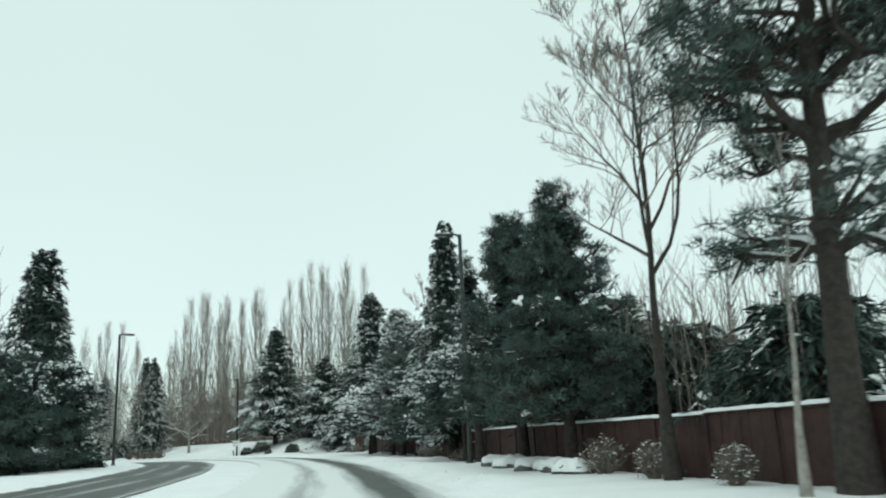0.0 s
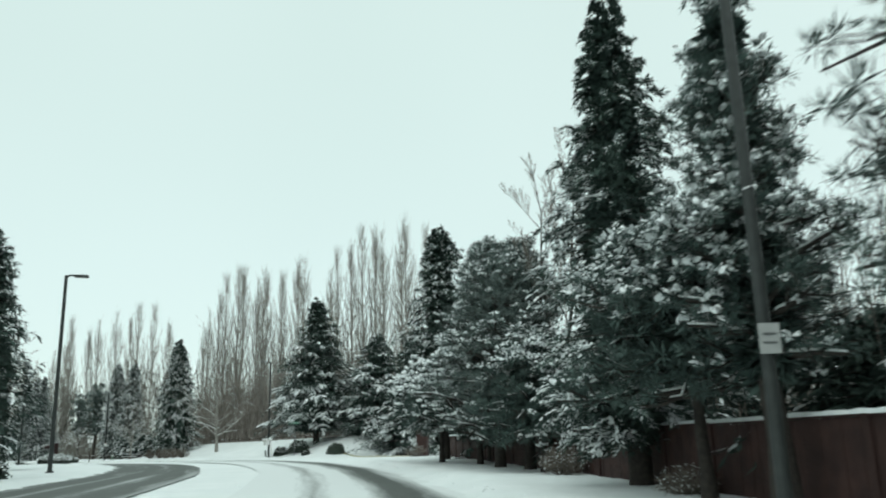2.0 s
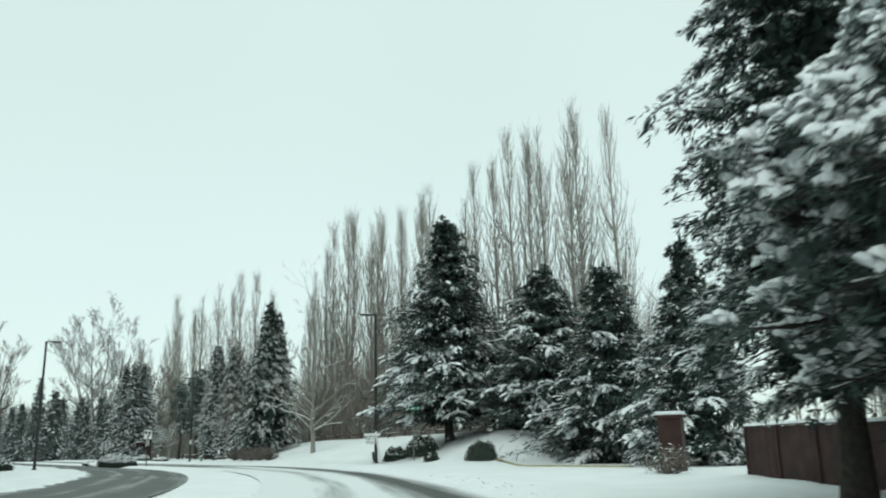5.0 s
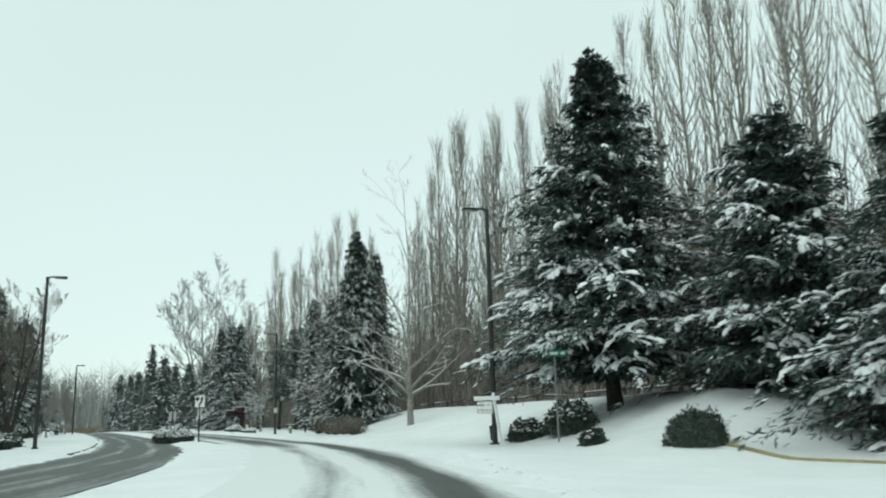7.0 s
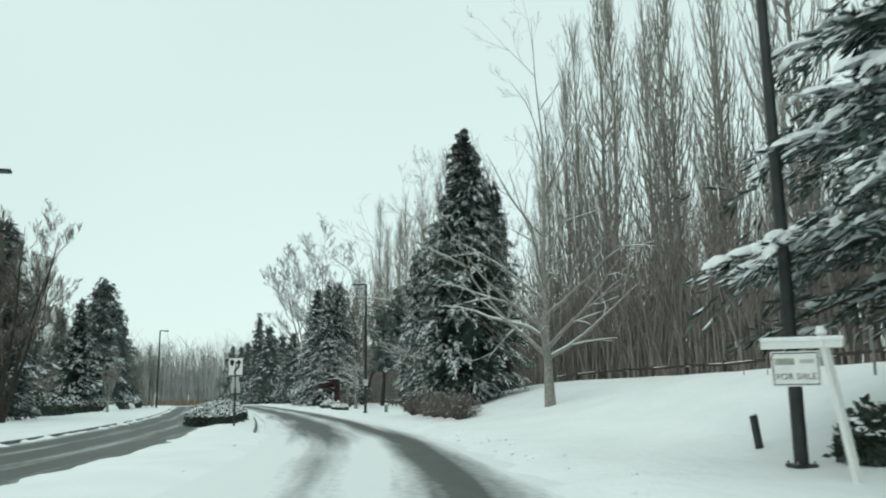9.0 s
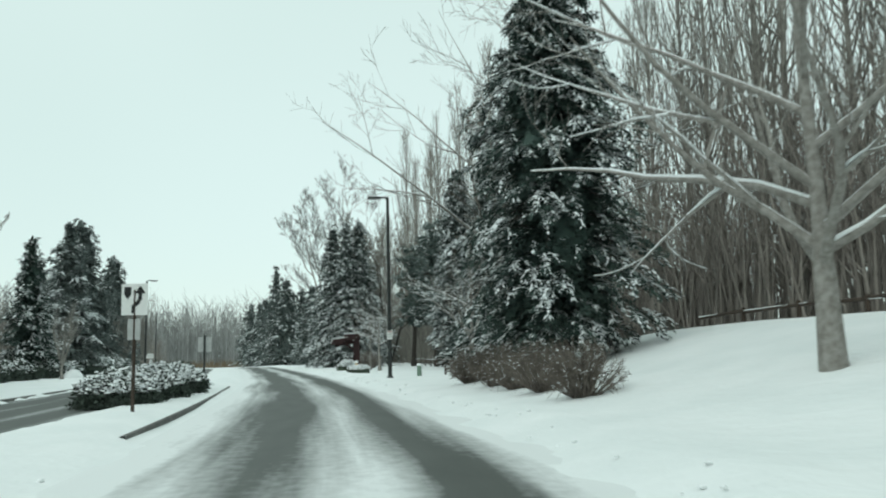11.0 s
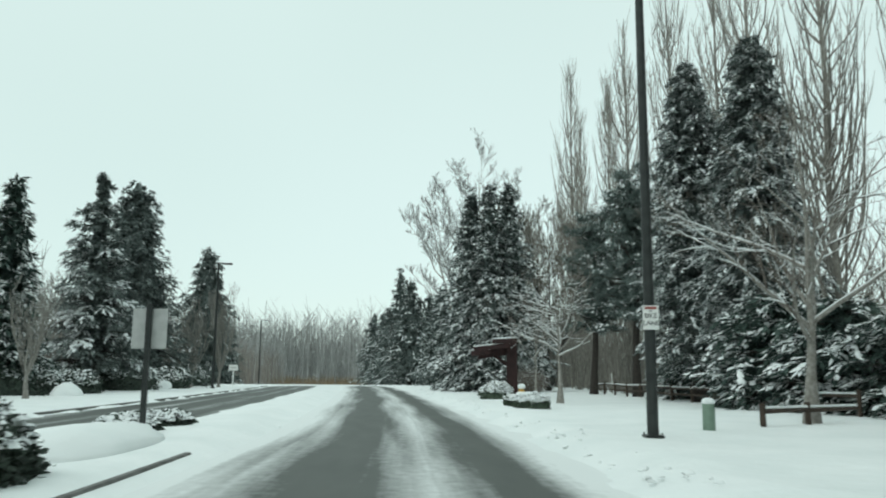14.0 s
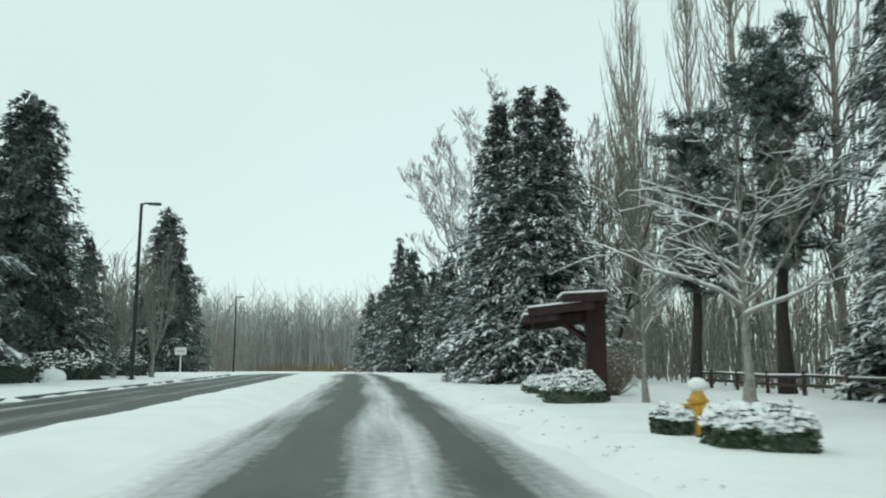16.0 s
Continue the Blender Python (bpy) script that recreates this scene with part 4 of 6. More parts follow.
SNOWY_YEW = [conifer_meshes(28 + i, 3.8, 2.2, "egg", 0.02, 200, 30, snow=0.4, size=0.34, clump=1.2) for i in range(2)]
for i, (ex, ey) in enumerate([(-150.2, 68.6), (-153.4, 67.9), (-156.6, 67.5), (-168.6, 68.6)]):
    plant("yew_tree", SNOWY_YEW[i % 2], ex, ey, "low snowy evergreen behind the rail fence", "conifer", "evergreens behind the rail fence", 0.9 + 0.12 * (i % 3), i * 80)

# --- pines along the fence
def pine(x, y, top, width, seed, label, **kw):
    H = top - gz(x, y)
    return plant("pine_tree", pine_meshes(seed, H, width / 2, **kw), x, y, label, "conifer")


pine(-4.4, 12.9, 13.6, 4.8, 31, "large dark pine with an open crown beside the fence", clear=0.28, limbs=78, tufts=19, snow=0.18, tuft=0.85, needles=46, core=0.0, puffs=4, puff=0.8)
pine(-18.2, 22.4, 9.2, 5.4, 32, "dense dark pine hanging over the fence", clear=0.22, limbs=84, tufts=17, snow=0.06, shape="cone", tuft=0.72, needles=50, puffs=3, low=1.5, core=0.26)
pine(-14.2, 19.6, 8.7, 5.0, 33, "dense dark pine hanging over the fence", clear=0.24, limbs=74, tufts=16, snow=0.06, shape="cone", tuft=0.72, needles=50, puffs=3, low=1.5, core=0.22)
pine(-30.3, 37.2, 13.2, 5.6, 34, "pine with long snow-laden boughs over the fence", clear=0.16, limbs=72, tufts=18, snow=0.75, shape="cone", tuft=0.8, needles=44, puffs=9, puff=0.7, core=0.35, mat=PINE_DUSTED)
pine(-23.8, 26.4, 9.2, 2.9, 40, "thin pine with snow on its boughs beside the fence", clear=0.24, limbs=50, tufts=15, snow=0.75, shape="cone", tuft=0.66, needles=40, puffs=8, puff=0.7, core=0.12)
pine(-25.9, 27.8, 5.2, 4.4, 43, "low spreading pine laden with snow beside the fence", clear=0.50, limbs=52, tufts=20, snow=0.72, up=0.10, shape="dome", tuft=0.8, needles=46, puffs=10, puff=0.68, core=0.4)
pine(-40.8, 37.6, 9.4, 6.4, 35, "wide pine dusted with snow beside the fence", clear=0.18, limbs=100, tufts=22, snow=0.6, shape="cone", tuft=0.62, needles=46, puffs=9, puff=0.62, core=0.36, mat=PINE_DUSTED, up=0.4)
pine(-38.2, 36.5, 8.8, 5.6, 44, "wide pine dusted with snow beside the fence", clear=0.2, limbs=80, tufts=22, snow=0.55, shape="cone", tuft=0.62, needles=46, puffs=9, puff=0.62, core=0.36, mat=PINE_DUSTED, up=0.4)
pine(-44.6, 40.2, 5.4, 6.0, 45, "broad low pine thick with snow beside the fence", clear=0.48, limbs=76, tufts=20, snow=0.78, up=0.10, shape="dome", tuft=0.75, needles=46, puffs=8, puff=0.85, core=0.42)
pine(-48.3, 41.2, 5.2, 4.8, 36, "broad low pine thick with snow beside the fence", clear=0.50, limbs=70, tufts=22, snow=0.86, up=0.10, shape="dome", tuft=0.75, needles=46, puffs=8, puff=0.98, core=0.42)
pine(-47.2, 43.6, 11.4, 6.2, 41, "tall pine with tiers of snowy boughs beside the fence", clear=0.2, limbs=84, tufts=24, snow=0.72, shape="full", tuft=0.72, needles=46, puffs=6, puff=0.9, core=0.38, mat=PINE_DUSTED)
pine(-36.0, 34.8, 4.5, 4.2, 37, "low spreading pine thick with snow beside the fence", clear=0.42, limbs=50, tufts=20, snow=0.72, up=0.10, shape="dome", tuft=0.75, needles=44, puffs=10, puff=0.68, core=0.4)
# paler needles on these two pines also stand in for haze
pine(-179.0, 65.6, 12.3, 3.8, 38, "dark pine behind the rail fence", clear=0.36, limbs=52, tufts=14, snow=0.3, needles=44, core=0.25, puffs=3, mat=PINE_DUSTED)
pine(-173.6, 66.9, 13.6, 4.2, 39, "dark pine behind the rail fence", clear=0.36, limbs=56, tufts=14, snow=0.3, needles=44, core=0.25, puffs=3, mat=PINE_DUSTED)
pine(-51.4, 19.2, 6.6, 5.0, 46, "broad snowy pine across the road", clear=0.12, limbs=60, tufts=16, snow=0.4, shape="dome", tuft=1.1, needles=44, core=0.5, puffs=3, puff=1.3)
pine(-47.0, 15.2, 6.6, 5.0, 47, "broad snowy pine across the road", clear=0.12, limbs=60, tufts=16, snow=0.4, shape="dome", tuft=1.1, needles=44, core=0.5, puffs=3, puff=1.3)


# --- bare trees
def bare(name, x, y, seed, label, group="", turn=0, **kw):
    return plant(name, bare_meshes(seed, **kw), x, y, label, "bare tree", group, 1.0, turn)


bare("bare_tree", -8.9, 15.7, 50, "tall bare tree with crooked limbs beside the fence", H=11.6, spread=4.6, trunk_r=0.15, first=0.34, arms=16, levels=4, upright=0.75, kids=7, bark=BARK, twig=TWIG, thin=0.010, single=True, wiggle=0.14)
bare("bare_tree", -110.5, 59.9, 52, "tall pale bare tree with wide snowy low limbs", turn=180, H=15.7, spread=6.6, trunk_r=0.165, first=0.10, arms=18, levels=4, upright=0.34, kids=4, snow=0.95, twig=PALE_BARK, thin=0.008, single=True, taper=0.97, bunch=2.2, fat=1.6, rime=1.2)
bare("bare_tree", -127.2, 61.0, 62, "bare tree beside the broad cedar, long limbs towards the road", H=13.0, spread=8.0, trunk_r=0.15, first=0.26, arms=16, levels=4, upright=0.28, kids=5, snow=0.7, thin=0.008, single=True, bunch=1.5, fat=0.75)
bare("bare_tree", -36.6, 36.4, 53, "tall bare twin-stemmed tree beside the fence", H=11.2, spread=3.2, trunk_r=0.12, first=0.35, arms=11, levels=4, upright=1.15, kids=6, stems=2, bark=BARK, lean=0.08, thin=0.007)
bare("bare_tree", -258.0, 65.3, 54, "big round-crowned bare tree", H=33.0, spread=9.5, trunk_r=0.42, first=0.22, arms=9, levels=4, upright=0.75, kids=7, bark=POPLAR_BARK, twig=HAZED_TWIG, thin=0.034, crown="round", stems=6, lean=0.34, wiggle=0.13)
bare("bare_tree", -131.2, 36.0, 55, "round-crowned bare tree beside the far carriageway", H=11.4, spread=3.0, trunk_r=0.16, first=0.24, arms=8, levels=4, upright=0.9, kids=6, bark=BARK, crown="round", stems=5, lean=0.26, thin=0.012)
bare("maple_tree", -147.2, 63.5, 56, "spreading bare maple with snow along its limbs", H=7.4, spread=4.6, trunk_r=0.18, first=0.26, arms=15, levels=4, upright=0.42, kids=5, snow=0.97, thin=0.008, single=True, fat=1.4, bunch=1.4, rime=1.7)
bare("maple_tree", -160.4, 59.7, 57, "spreading bare maple with snow along its limbs", "maples by the road", H=4.9, spread=3.5, trunk_r=0.13, first=0.40, arms=16, levels=4, upright=0.30, kids=5, snow=0.97, thin=0.006, single=True, fat=1.0, rime=1.6, wiggle=0.15, bunch=1.5, taper=0.97)
bare("maple_tree", -167.4, 59.9, 58, "small bare maple with snow along its limbs", "maples by the road", H=4.4, spread=2.2, trunk_r=0.09, first=0.38, arms=11, levels=4, upright=0.55, kids=5, snow=0.95, thin=0.006, single=True, fat=0.9, rime=1.5, wiggle=0.15, bunch=1.4, taper=0.97)
bare("maple_tree", -163.2, 36.9, 59, "pale multi-stemmed bare tree in the snow", "pale trees across the road", H=5.2, spread=3.4, trunk_r=0.13, first=0.2, arms=9, levels=4, upright=1.5, kids=5, snow=0.95, leader=False, thin=0.010, fat=1.5, twig=PALE_BARK, rime=1.5)
bare("maple_tree", -197.1, 35.4, 60, "pale multi-stemmed bare tree in the snow", "pale trees across the road", H=7.0, spread=5.4, trunk_r=0.15, first=0.18, arms=9, levels=4, upright=1.9, kids=5, snow=0.5, leader=False, thin=0.014, fat=1.7, twig=PALE_BARK)
bare("maple_tree", -197.5, 37.6, 61, "pale multi-stemmed bare tree in the snow", "pale trees across the road", H=7.4, spread=5.8, trunk_r=0.15, first=0.18, arms=9, levels=4, upright=1.9, kids=5, snow=0.5, leader=False, thin=0.014, fat=1.7, twig=PALE_BARK)
bare("bare_tree", -4.9, 12.2, 63, "slender pale-barked leaning tree before the fence", H=6.0, spread=1.4, trunk_r=0.075, first=0.5, arms=7, levels=3, upright=0.8, kids=4, twig=PALE_BARK, single=True)
LEFT_BARE = [bare_meshes(80 + i, H=12.5, spread=3.3, trunk_r=0.15, first=0.24, arms=9, levels=4, upright=0.7, kids=6, bark=BARK, twig=SHRUB_TWIG, thin=0.018, crown="round", stems=4, lean=0.22) for i in range(2)]
for i, (bx, by, sc) in enumerate([(-74.0, 15.0, 0.9), (-84.0, 22.0, 1.0), (-92.0, 30.0, 0.9), (-100.0, 19.0, 1.1), (-111.0, 31.5, 0.85), (-122.0, 31.0, 1.0), (-140.0, 30.0, 1.0), (-149.0, 33.0, 0.9),
                                   (-58.0, 9.0, 0.9), (-104.0, 33.0, 0.8), (-96.0, 25.0, 1.05), (-88.0, 27.5, 0.8), (-128.0, 27.0, 1.1), (-116.0, 28.0, 0.9), (-135.0, 33.5, 0.85), (-156.0, 31.0, 1.0), (-79.0, 19.5, 0.9), (-66.0, 14.0, 1.0), (-71.0, 20.5, 0.95), (-90.0, 16.0, 1.15), (-108.0, 25.0, 1.1), (-145.0, 26.0, 1.1), (-205.0, 64.0, 1.4), (-192.0, 65.0, 1.2), (-134.0, 64.5, 1.0)]):
    plant("bare_tree", LEFT_BARE[i % 2], bx, by, "bare tree with fine twigs near the road", "bare tree", "bare trees near the road", sc, i * 97 % 360)


# --- far woods and thickets
def stem_field(name, n, area, hmin, hmax, r, mat, label, seed, branches=7, lean=0.04, spread=0.22):
    rng = np.random.default_rng(seed)
    P, R, Q, RQ = [], [], [], []
    for _ in range(n):
        x, y = area(rng)
        h = rng.uniform(hmin, hmax)
        z = gz(x, y) - 0.1
        dx, dy = rng.normal(0, lean, 2) * h
        P.append([(x, y, z), (x + dx * 0.4, y + dy * 0.4, z + h * 0.5), (x + dx, y + dy, z + h)])
        R.append((r, r * 0.6, r * 0.15))
        for _ in range(branches):
            f = rng.uniform(0.2, 0.95)
            a, ln = rng.uniform(0, math.tau), h * rng.uniform(0.12, 0.32)
            b = np.array((x + dx * f, y + dy * f, z + h * f))
            d = np.array((math.cos(a) * spread * 2, math.sin(a) * spread * 2, 0.8))
            Q.append([b, b + d * ln])
            RQ.append((r * 0.38, r * 0.12))
    geo = joined(tubes(np.array(P), np.array(R), 4), tubes(np.array(Q), np.array(RQ), 3))
    return tagged(new(name, mesh_of(name, *geo, mat)), label, "woods", kind="stuff")


stem_field("far_woods", 2600, lambda g: (g.uniform(-450, -345), g.uniform(-50, 115)), 10, 22, 0.17, HAZED_TWIG, "distant bare grey woods beyond the road's end", 5, 10, 0.06, 0.34)
stem_field("bare_woods", 1400, lambda g: (g.uniform(-345, -60), g.uniform(-24, 20)), 7, 15, 0.12, HAZED_TWIG, "bare woods beyond the opposite carriageway", 6, 13, 0.06, 0.30)
stem_field("brush_thicket", 1700, lambda g: ((lambda q: (q, np.interp(-q, (60, 100, 150, 330), (10.0, 20.0, 24.0, 20.0)) + g.uniform(-7, 5)))(g.uniform(-330, -62))), 3.5, 8.5, 0.05, BROWN_TWIG, "leafless brush across the road", 16, 8, 0.06, 0.25)
stem_field("poplar_thicket", 2600, lambda g: (g.uniform(-143, -80), g.uniform(68.0, 78)), 4.0, 10.0, 0.046, BROWN_TWIG, "brown leafless thicket under the poplars", 7, 7, 0.14, 0.30)
stem_field("grey_thicket", 1500, lambda g: (g.uniform(-250, -143), g.uniform(68.0, 80)), 3.0, 8.5, 0.050, SHRUB_TWIG, "grey leafless thicket under the poplars", 17, 7, 0.16, 0.30)
stem_field("fence_thicket", 900, lambda g: ((lambda q: (q, 31.0 - 0.70 * (q + 28) + g.uniform(1.5, 9)))(g.uniform(-62, -6))), 3, 7, 0.03, BROWN_TWIG, "leafless brush behind the board fence", 8, 8, 0.06, 0.25)
stem_field("dry_reeds", 1400, lambda g: (g.uniform(-345, -322), g.uniform(20, 62)), 1.2, 2.4, 0.05, DRY_GRASS, "strip of dry brown grass at the road's end", 9, 2, 0.1, 0.1)


# ---------------------------------------------------------------- shrubs
def shrub_meshes(seed, rx, ry, h, leaf, snow=0.6, size=0.10, n=2600, boxy=0.9, lump=1.0):
    """A clipped evergreen shrub: leaves over a rounded body with snow on top."""
    rng = np.random.default_rng(seed)
    d = unit(rng.normal(0, 1, (n, 3)))
    d[:, 2] = np.abs(d[:, 2]) * 1.0 - 0.1 * rng.random(n)
    rough = 1 + 0.10 * np.sin(d[:, 0] * 7 + seed) * np.sin(d[:, 1] * 6) + rng.normal(0, 0.05, n)
    k = np.abs(d) ** boxy * np.sign(d)
    P = k * rough[:, None] * (rx, ry, h) * rng.uniform(0.86, 1.0, (n, 1))
    P[:, 2] = np.maximum(P[:, 2], 0.02)
    D = d + rng.normal(0, 0.7, (n, 3))
    L = size * rng.uniform(0.7, 1.5, n)
    leaves = kites(P, D, d + rng.normal(0, 0.4, (n, 3)), L, L * 0.32)
    # dark twigs inside
    m = 40
    a = rng.uniform(0, math.tau, m)
    e = np.column_stack((np.cos(a) * rx * 0.8 * rng.random(m), np.sin(a) * ry * 0.8 * rng.random(m), h * rng.uniform(0.5, 0.9, m)))
    tw = tubes(np.stack((e * (0.2, 0.2, 0), e * (0.7, 0.7, 0.5), e), 1), np.tile(np.array([0.02, 0.015, 0.008]), (m, 1)), 4)
    out = {"leaves": mesh_of("leaves", *leaves, leaf), "stem_mass": mesh_of("stem_mass", *tw, BARK)}
    # inner body keeps the shrub opaque
    bm = bmesh.new()
    bmesh.ops.create_icosphere(bm, subdivisions=3, radius=1)
    for v in bm.verts:
        c = np.array(v.co)
        q = np.abs(c) ** boxy * np.sign(c) * (rx * 0.86, ry * 0.86, h * 0.86)
        v.co = (q[0], q[1], max(q[2], -0.05))
    me = bpy.data.meshes.new("body")
    bm.to_mesh(me)
    bm.free()
    me.materials.append(leaf)
    out["body"] = me
    if snow:
        top = np.where((d[:, 2] > 0.35))[0]
        top = top[rng.random(len(top)) < snow]
        sx = rng.uniform(0.05, 0.13, len(top)) * (0.6 + 0.4 * min(rx, 1.5)) * lump
        out["snow_load"] = mesh_of("snow_load", *domes(P[top] + (0, 0, 0.02), D[top] * (1, 1, 0.2), sx, sx * 0.75, sx * rng.uniform(0.35, 0.55, len(top)), rng, 2), SNOW_LOAD, True)
    return out


def shrub(x, y, seed, rx, ry, h, label, name="shrub", leaf=None, snow=0.5, n=2200, size=0.10, turn=0, group="", **kw):
    return plant(name, shrub_meshes(seed, rx, ry, h, leaf or HEDGE_LEAF, snow, size, n, **kw), x, y, label, "shrub", group, 1.0, turn, 0.03)


def twig_shrub_meshes(seed, r, h, n=150, leaf=None, snow=0.0, mat=None):
    """A leafless or thin-leaved shrub of many stems from one foot."""
    rng = np.random.default_rng(seed)
    a = rng.uniform(0, math.tau, n)
    f = np.sqrt(rng.random(n))
    tip = np.column_stack((np.cos(a) * r * f * 0.92, np.sin(a) * r * f * 0.92, h * np.sqrt(np.clip(1.0 - 0.80 * f ** 2.4, 0.1, 1)) * rng.uniform(0.72, 1.0, n)))
    s = np.linspace(0, 1, 5)[None, :, None]
    P = np.concatenate((tip[:, None, :2] * (0.12 + 0.88 * s ** 0.75) + rng.normal(0, 0.025, (n, 5, 2)), tip[:, None, 2:] * s), 2)
    R = np.tile(np.array([0.013, 0.011, 0.009, 0.006, 0.004]), (n, 1))
    b = np.repeat(P[:, 2:5].reshape(-1, 3), 3, 0)
    d = unit(b - np.array([0, 0, 0.30 * h])) * 0.6 + rng.normal(0, 0.55, b.shape)
    ln = rng.uniform(0.10, 0.26, len(b))[:, None]
    # clipped: no twig ends outside the rounded outline
    end = (b + d * ln) / (r, r, h)
    far_out = np.linalg.norm(end, axis=1)
    ln = ln * np.where(far_out > 1.04, 0.35, 1.0)[:, None]
    tw = tubes(np.stack((b, b + d * ln), 1), np.tile(np.array([0.006, 0.003]), (len(b), 1)), 3)
    out = {"stem_mass": mesh_of("stem_mass", *tubes(P, R, 3), mat or TWIG), "twig_mass": mesh_of("twig_mass", *tw, mat or TWIG)}
    if leaf:
        q = b + d * ln
        L = rng.uniform(0.04, 0.09, len(q))
        out["leaves"] = mesh_of("leaves", *kites(q, d, rng.normal(0, 1, q.shape), L, L * 0.4), leaf)
    if snow:
        k = rng.random(len(b)) < snow
        q = (b + d * ln)[k]
        sx = rng.uniform(0.018, 0.045, len(q))
        out["snow_load"] = mesh_of("snow_load", *domes(q, d[k] * (1, 1, 0.2), sx, sx * 0.7, sx * 0.55, rng, True), SNOW_LOAD, True)
    return out


# clipped twig shrubs under the broad cedar
for i, (sx_, sy_, r_, h_) in enumerate([(-125.6, 58.0, 0.88, 1.3), (-122.6, 58.0, 0.9, 1.3), (-120.5, 58.0, 0.92, 1.35), (-118.05, 57.9, 1.0, 1.3), (-115.2, 57.75, 1.0, 1.25)]):
    plant("twig_shrub", twig_shrub_meshes(100 + i, r_, h_, 170, None, 0.09, TWIG), sx_, sy_, "clipped rounded leafless shrub with snow among its twigs", "shrub", "clipped shrubs under the cedar")
# snow-laden hedge on the median
for i, (hx, hy, rx_, ry_, h_) in enumerate([(-125.6, 47.3, 2.0, 1.25, 1.0), (-129.2, 47.5, 2.2, 1.35, 1.15), (-132.9, 47.8, 2.1, 1.3, 1.15), (-135.9, 48.1, 1.4, 0.9, 0.95)]):
    shrub(hx, hy, 120 + i, rx_, ry_, h_, "low dark evergreen hedge under a crust of snow", "hedge_shrub", None, 0.55, 6000, 0.10, 0, "median hedge", lump=0.72)
# by the junction
shrub(-144.0, 47.5, 127, 0.9, 0.6, 0.38, "low dark plants half buried in the median snow", "low_shrub", None, 0.5, 1400, 0.09)
shrub(-146.4, 47.6, 128, 1.0, 0.6, 0.34, "low dark plants half buried in the median snow", "low_shrub", None, 0.5, 1400, 0.09)
shrub(-80.9, 57.1, 130, 0.82, 0.80, 0.98, "round clipped dark shrub in the snow", "round_shrub", None, 0.0, 3200, 0.07)
shrub(-84.9, 56.4, 131, 0.40, 0.36, 0.48, "small dark evergreen shrub", "round_shrub", None, 0.05, 900, 0.10)
shrub(-89.4, 58.4, 132, 1.05, 0.9, 1.15, "glossy dark evergreen shrub beside the street sign", "holly_shrub", None, 0.10, 2600, 0.12)
shrub(-91.9, 57.9, 133, 0.8, 0.7, 0.8, "glossy dark evergreen shrub beside the street sign", "holly_shrub", None, 0.10, 2000, 0.12)
# round the hydrant and farther on
shrub(-155.5, 57.95, 140, 0.36, 0.34, 0.54, "small boxy evergreen shrub under snow beside the hydrant", "box_shrub", BOX_LEAF, 0.7, 1500, 0.07, boxy=0.6, lump=1.3)
shrub(-155.85, 57.5, 141, 0.36, 0.34, 0.52, "small boxy evergreen shrub under snow beside the hydrant", "box_shrub", BOX_LEAF, 0.7, 1500, 0.07, boxy=0.6, lump=1.3)
shrub(-157.6, 57.3, 142, 0.26, 0.26, 0.42, "small boxy evergreen shrub beside the hydrant", "box_shrub", BOX_LEAF, 0.3, 1200, 0.07, boxy=0.6, lump=1.3)
shrub(-167.2, 57.9, 143, 0.85, 0.8, 0.85, "snow-covered rounded shrub beside the timber shelter", "round_shrub", BOX_LEAF, 0.7, 2200, 0.08)
shrub(-170.4, 58.2, 144, 0.8, 0.7, 0.6, "snow-covered rounded shrub beside the timber shelter", "round_shrub", BOX_LEAF, 0.8, 1800, 0.08)
shrub(-173.4, 58.3, 145, 0.9, 0.7, 0.6, "snow-covered rounded shrub beside the timber shelter", "round_shrub", BOX_LEAF, 0.8, 1800, 0.08)
shrub(-176.6, 58.6, 146, 0.8, 0.7, 0.6, "snow-covered rounded shrub beside the timber shelter", "round_shrub", BOX_LEAF, 0.8, 1800, 0.08)
for i, (tx, ty, r_, h_) in enumerate([(-12.0, 17.9, 0.7, 1.0), (-9.7, 16.3, 0.5, 0.9), (-6.9, 14.3, 0.4, 0.8), (-62.2, 51.0, 0.9, 0.9), (-26.8, 28.5, 0.7, 0.6), (-172.5, 60.2, 1.4, 1.9), (-175.5, 61.0, 1.3, 1.7), (-33.9, 33.3, 0.8, 0.9)]):
    plant("twig_shrub", twig_shrub_meshes(150 + i, r_, h_, 70 if i < 5 else 140, None, 0.2), tx, ty, "leafless shrub with snow on its twigs", "shrub", "leafless shrubs")
for i, (tx, ty, r_, h_) in enumerate([(-50.2, 17.2, 1.8, 1.6), (-54.0, 21.5, 1.6, 1.2), (-47.5, 13.8, 2.0, 2.0), (-163.0, 33.5, 1.8, 1.5), (-174.0, 34.5, 2.0, 1.3), (-116.0, 36.0, 1.6, 1.0), (-121.5, 36.2, 1.6, 1.0), (-152.0, 33.0, 2.6, 2.0), (-157.5, 32.6, 2.6, 1.8), (-169.0, 32.4, 2.8, 2.1), (-184.0, 33.6, 2.8, 1.9), (-190.0, 35.0, 2.4, 1.6), (-203.0, 33.0, 2.8, 2.0)]):
    shrub(tx, ty, 170 + i, r_, r_ * 0.8, h_, "broad dark shrub under snow across the road", "shrub", None, 0.4, 2400, 0.16, i * 50, "shrubs across the road")


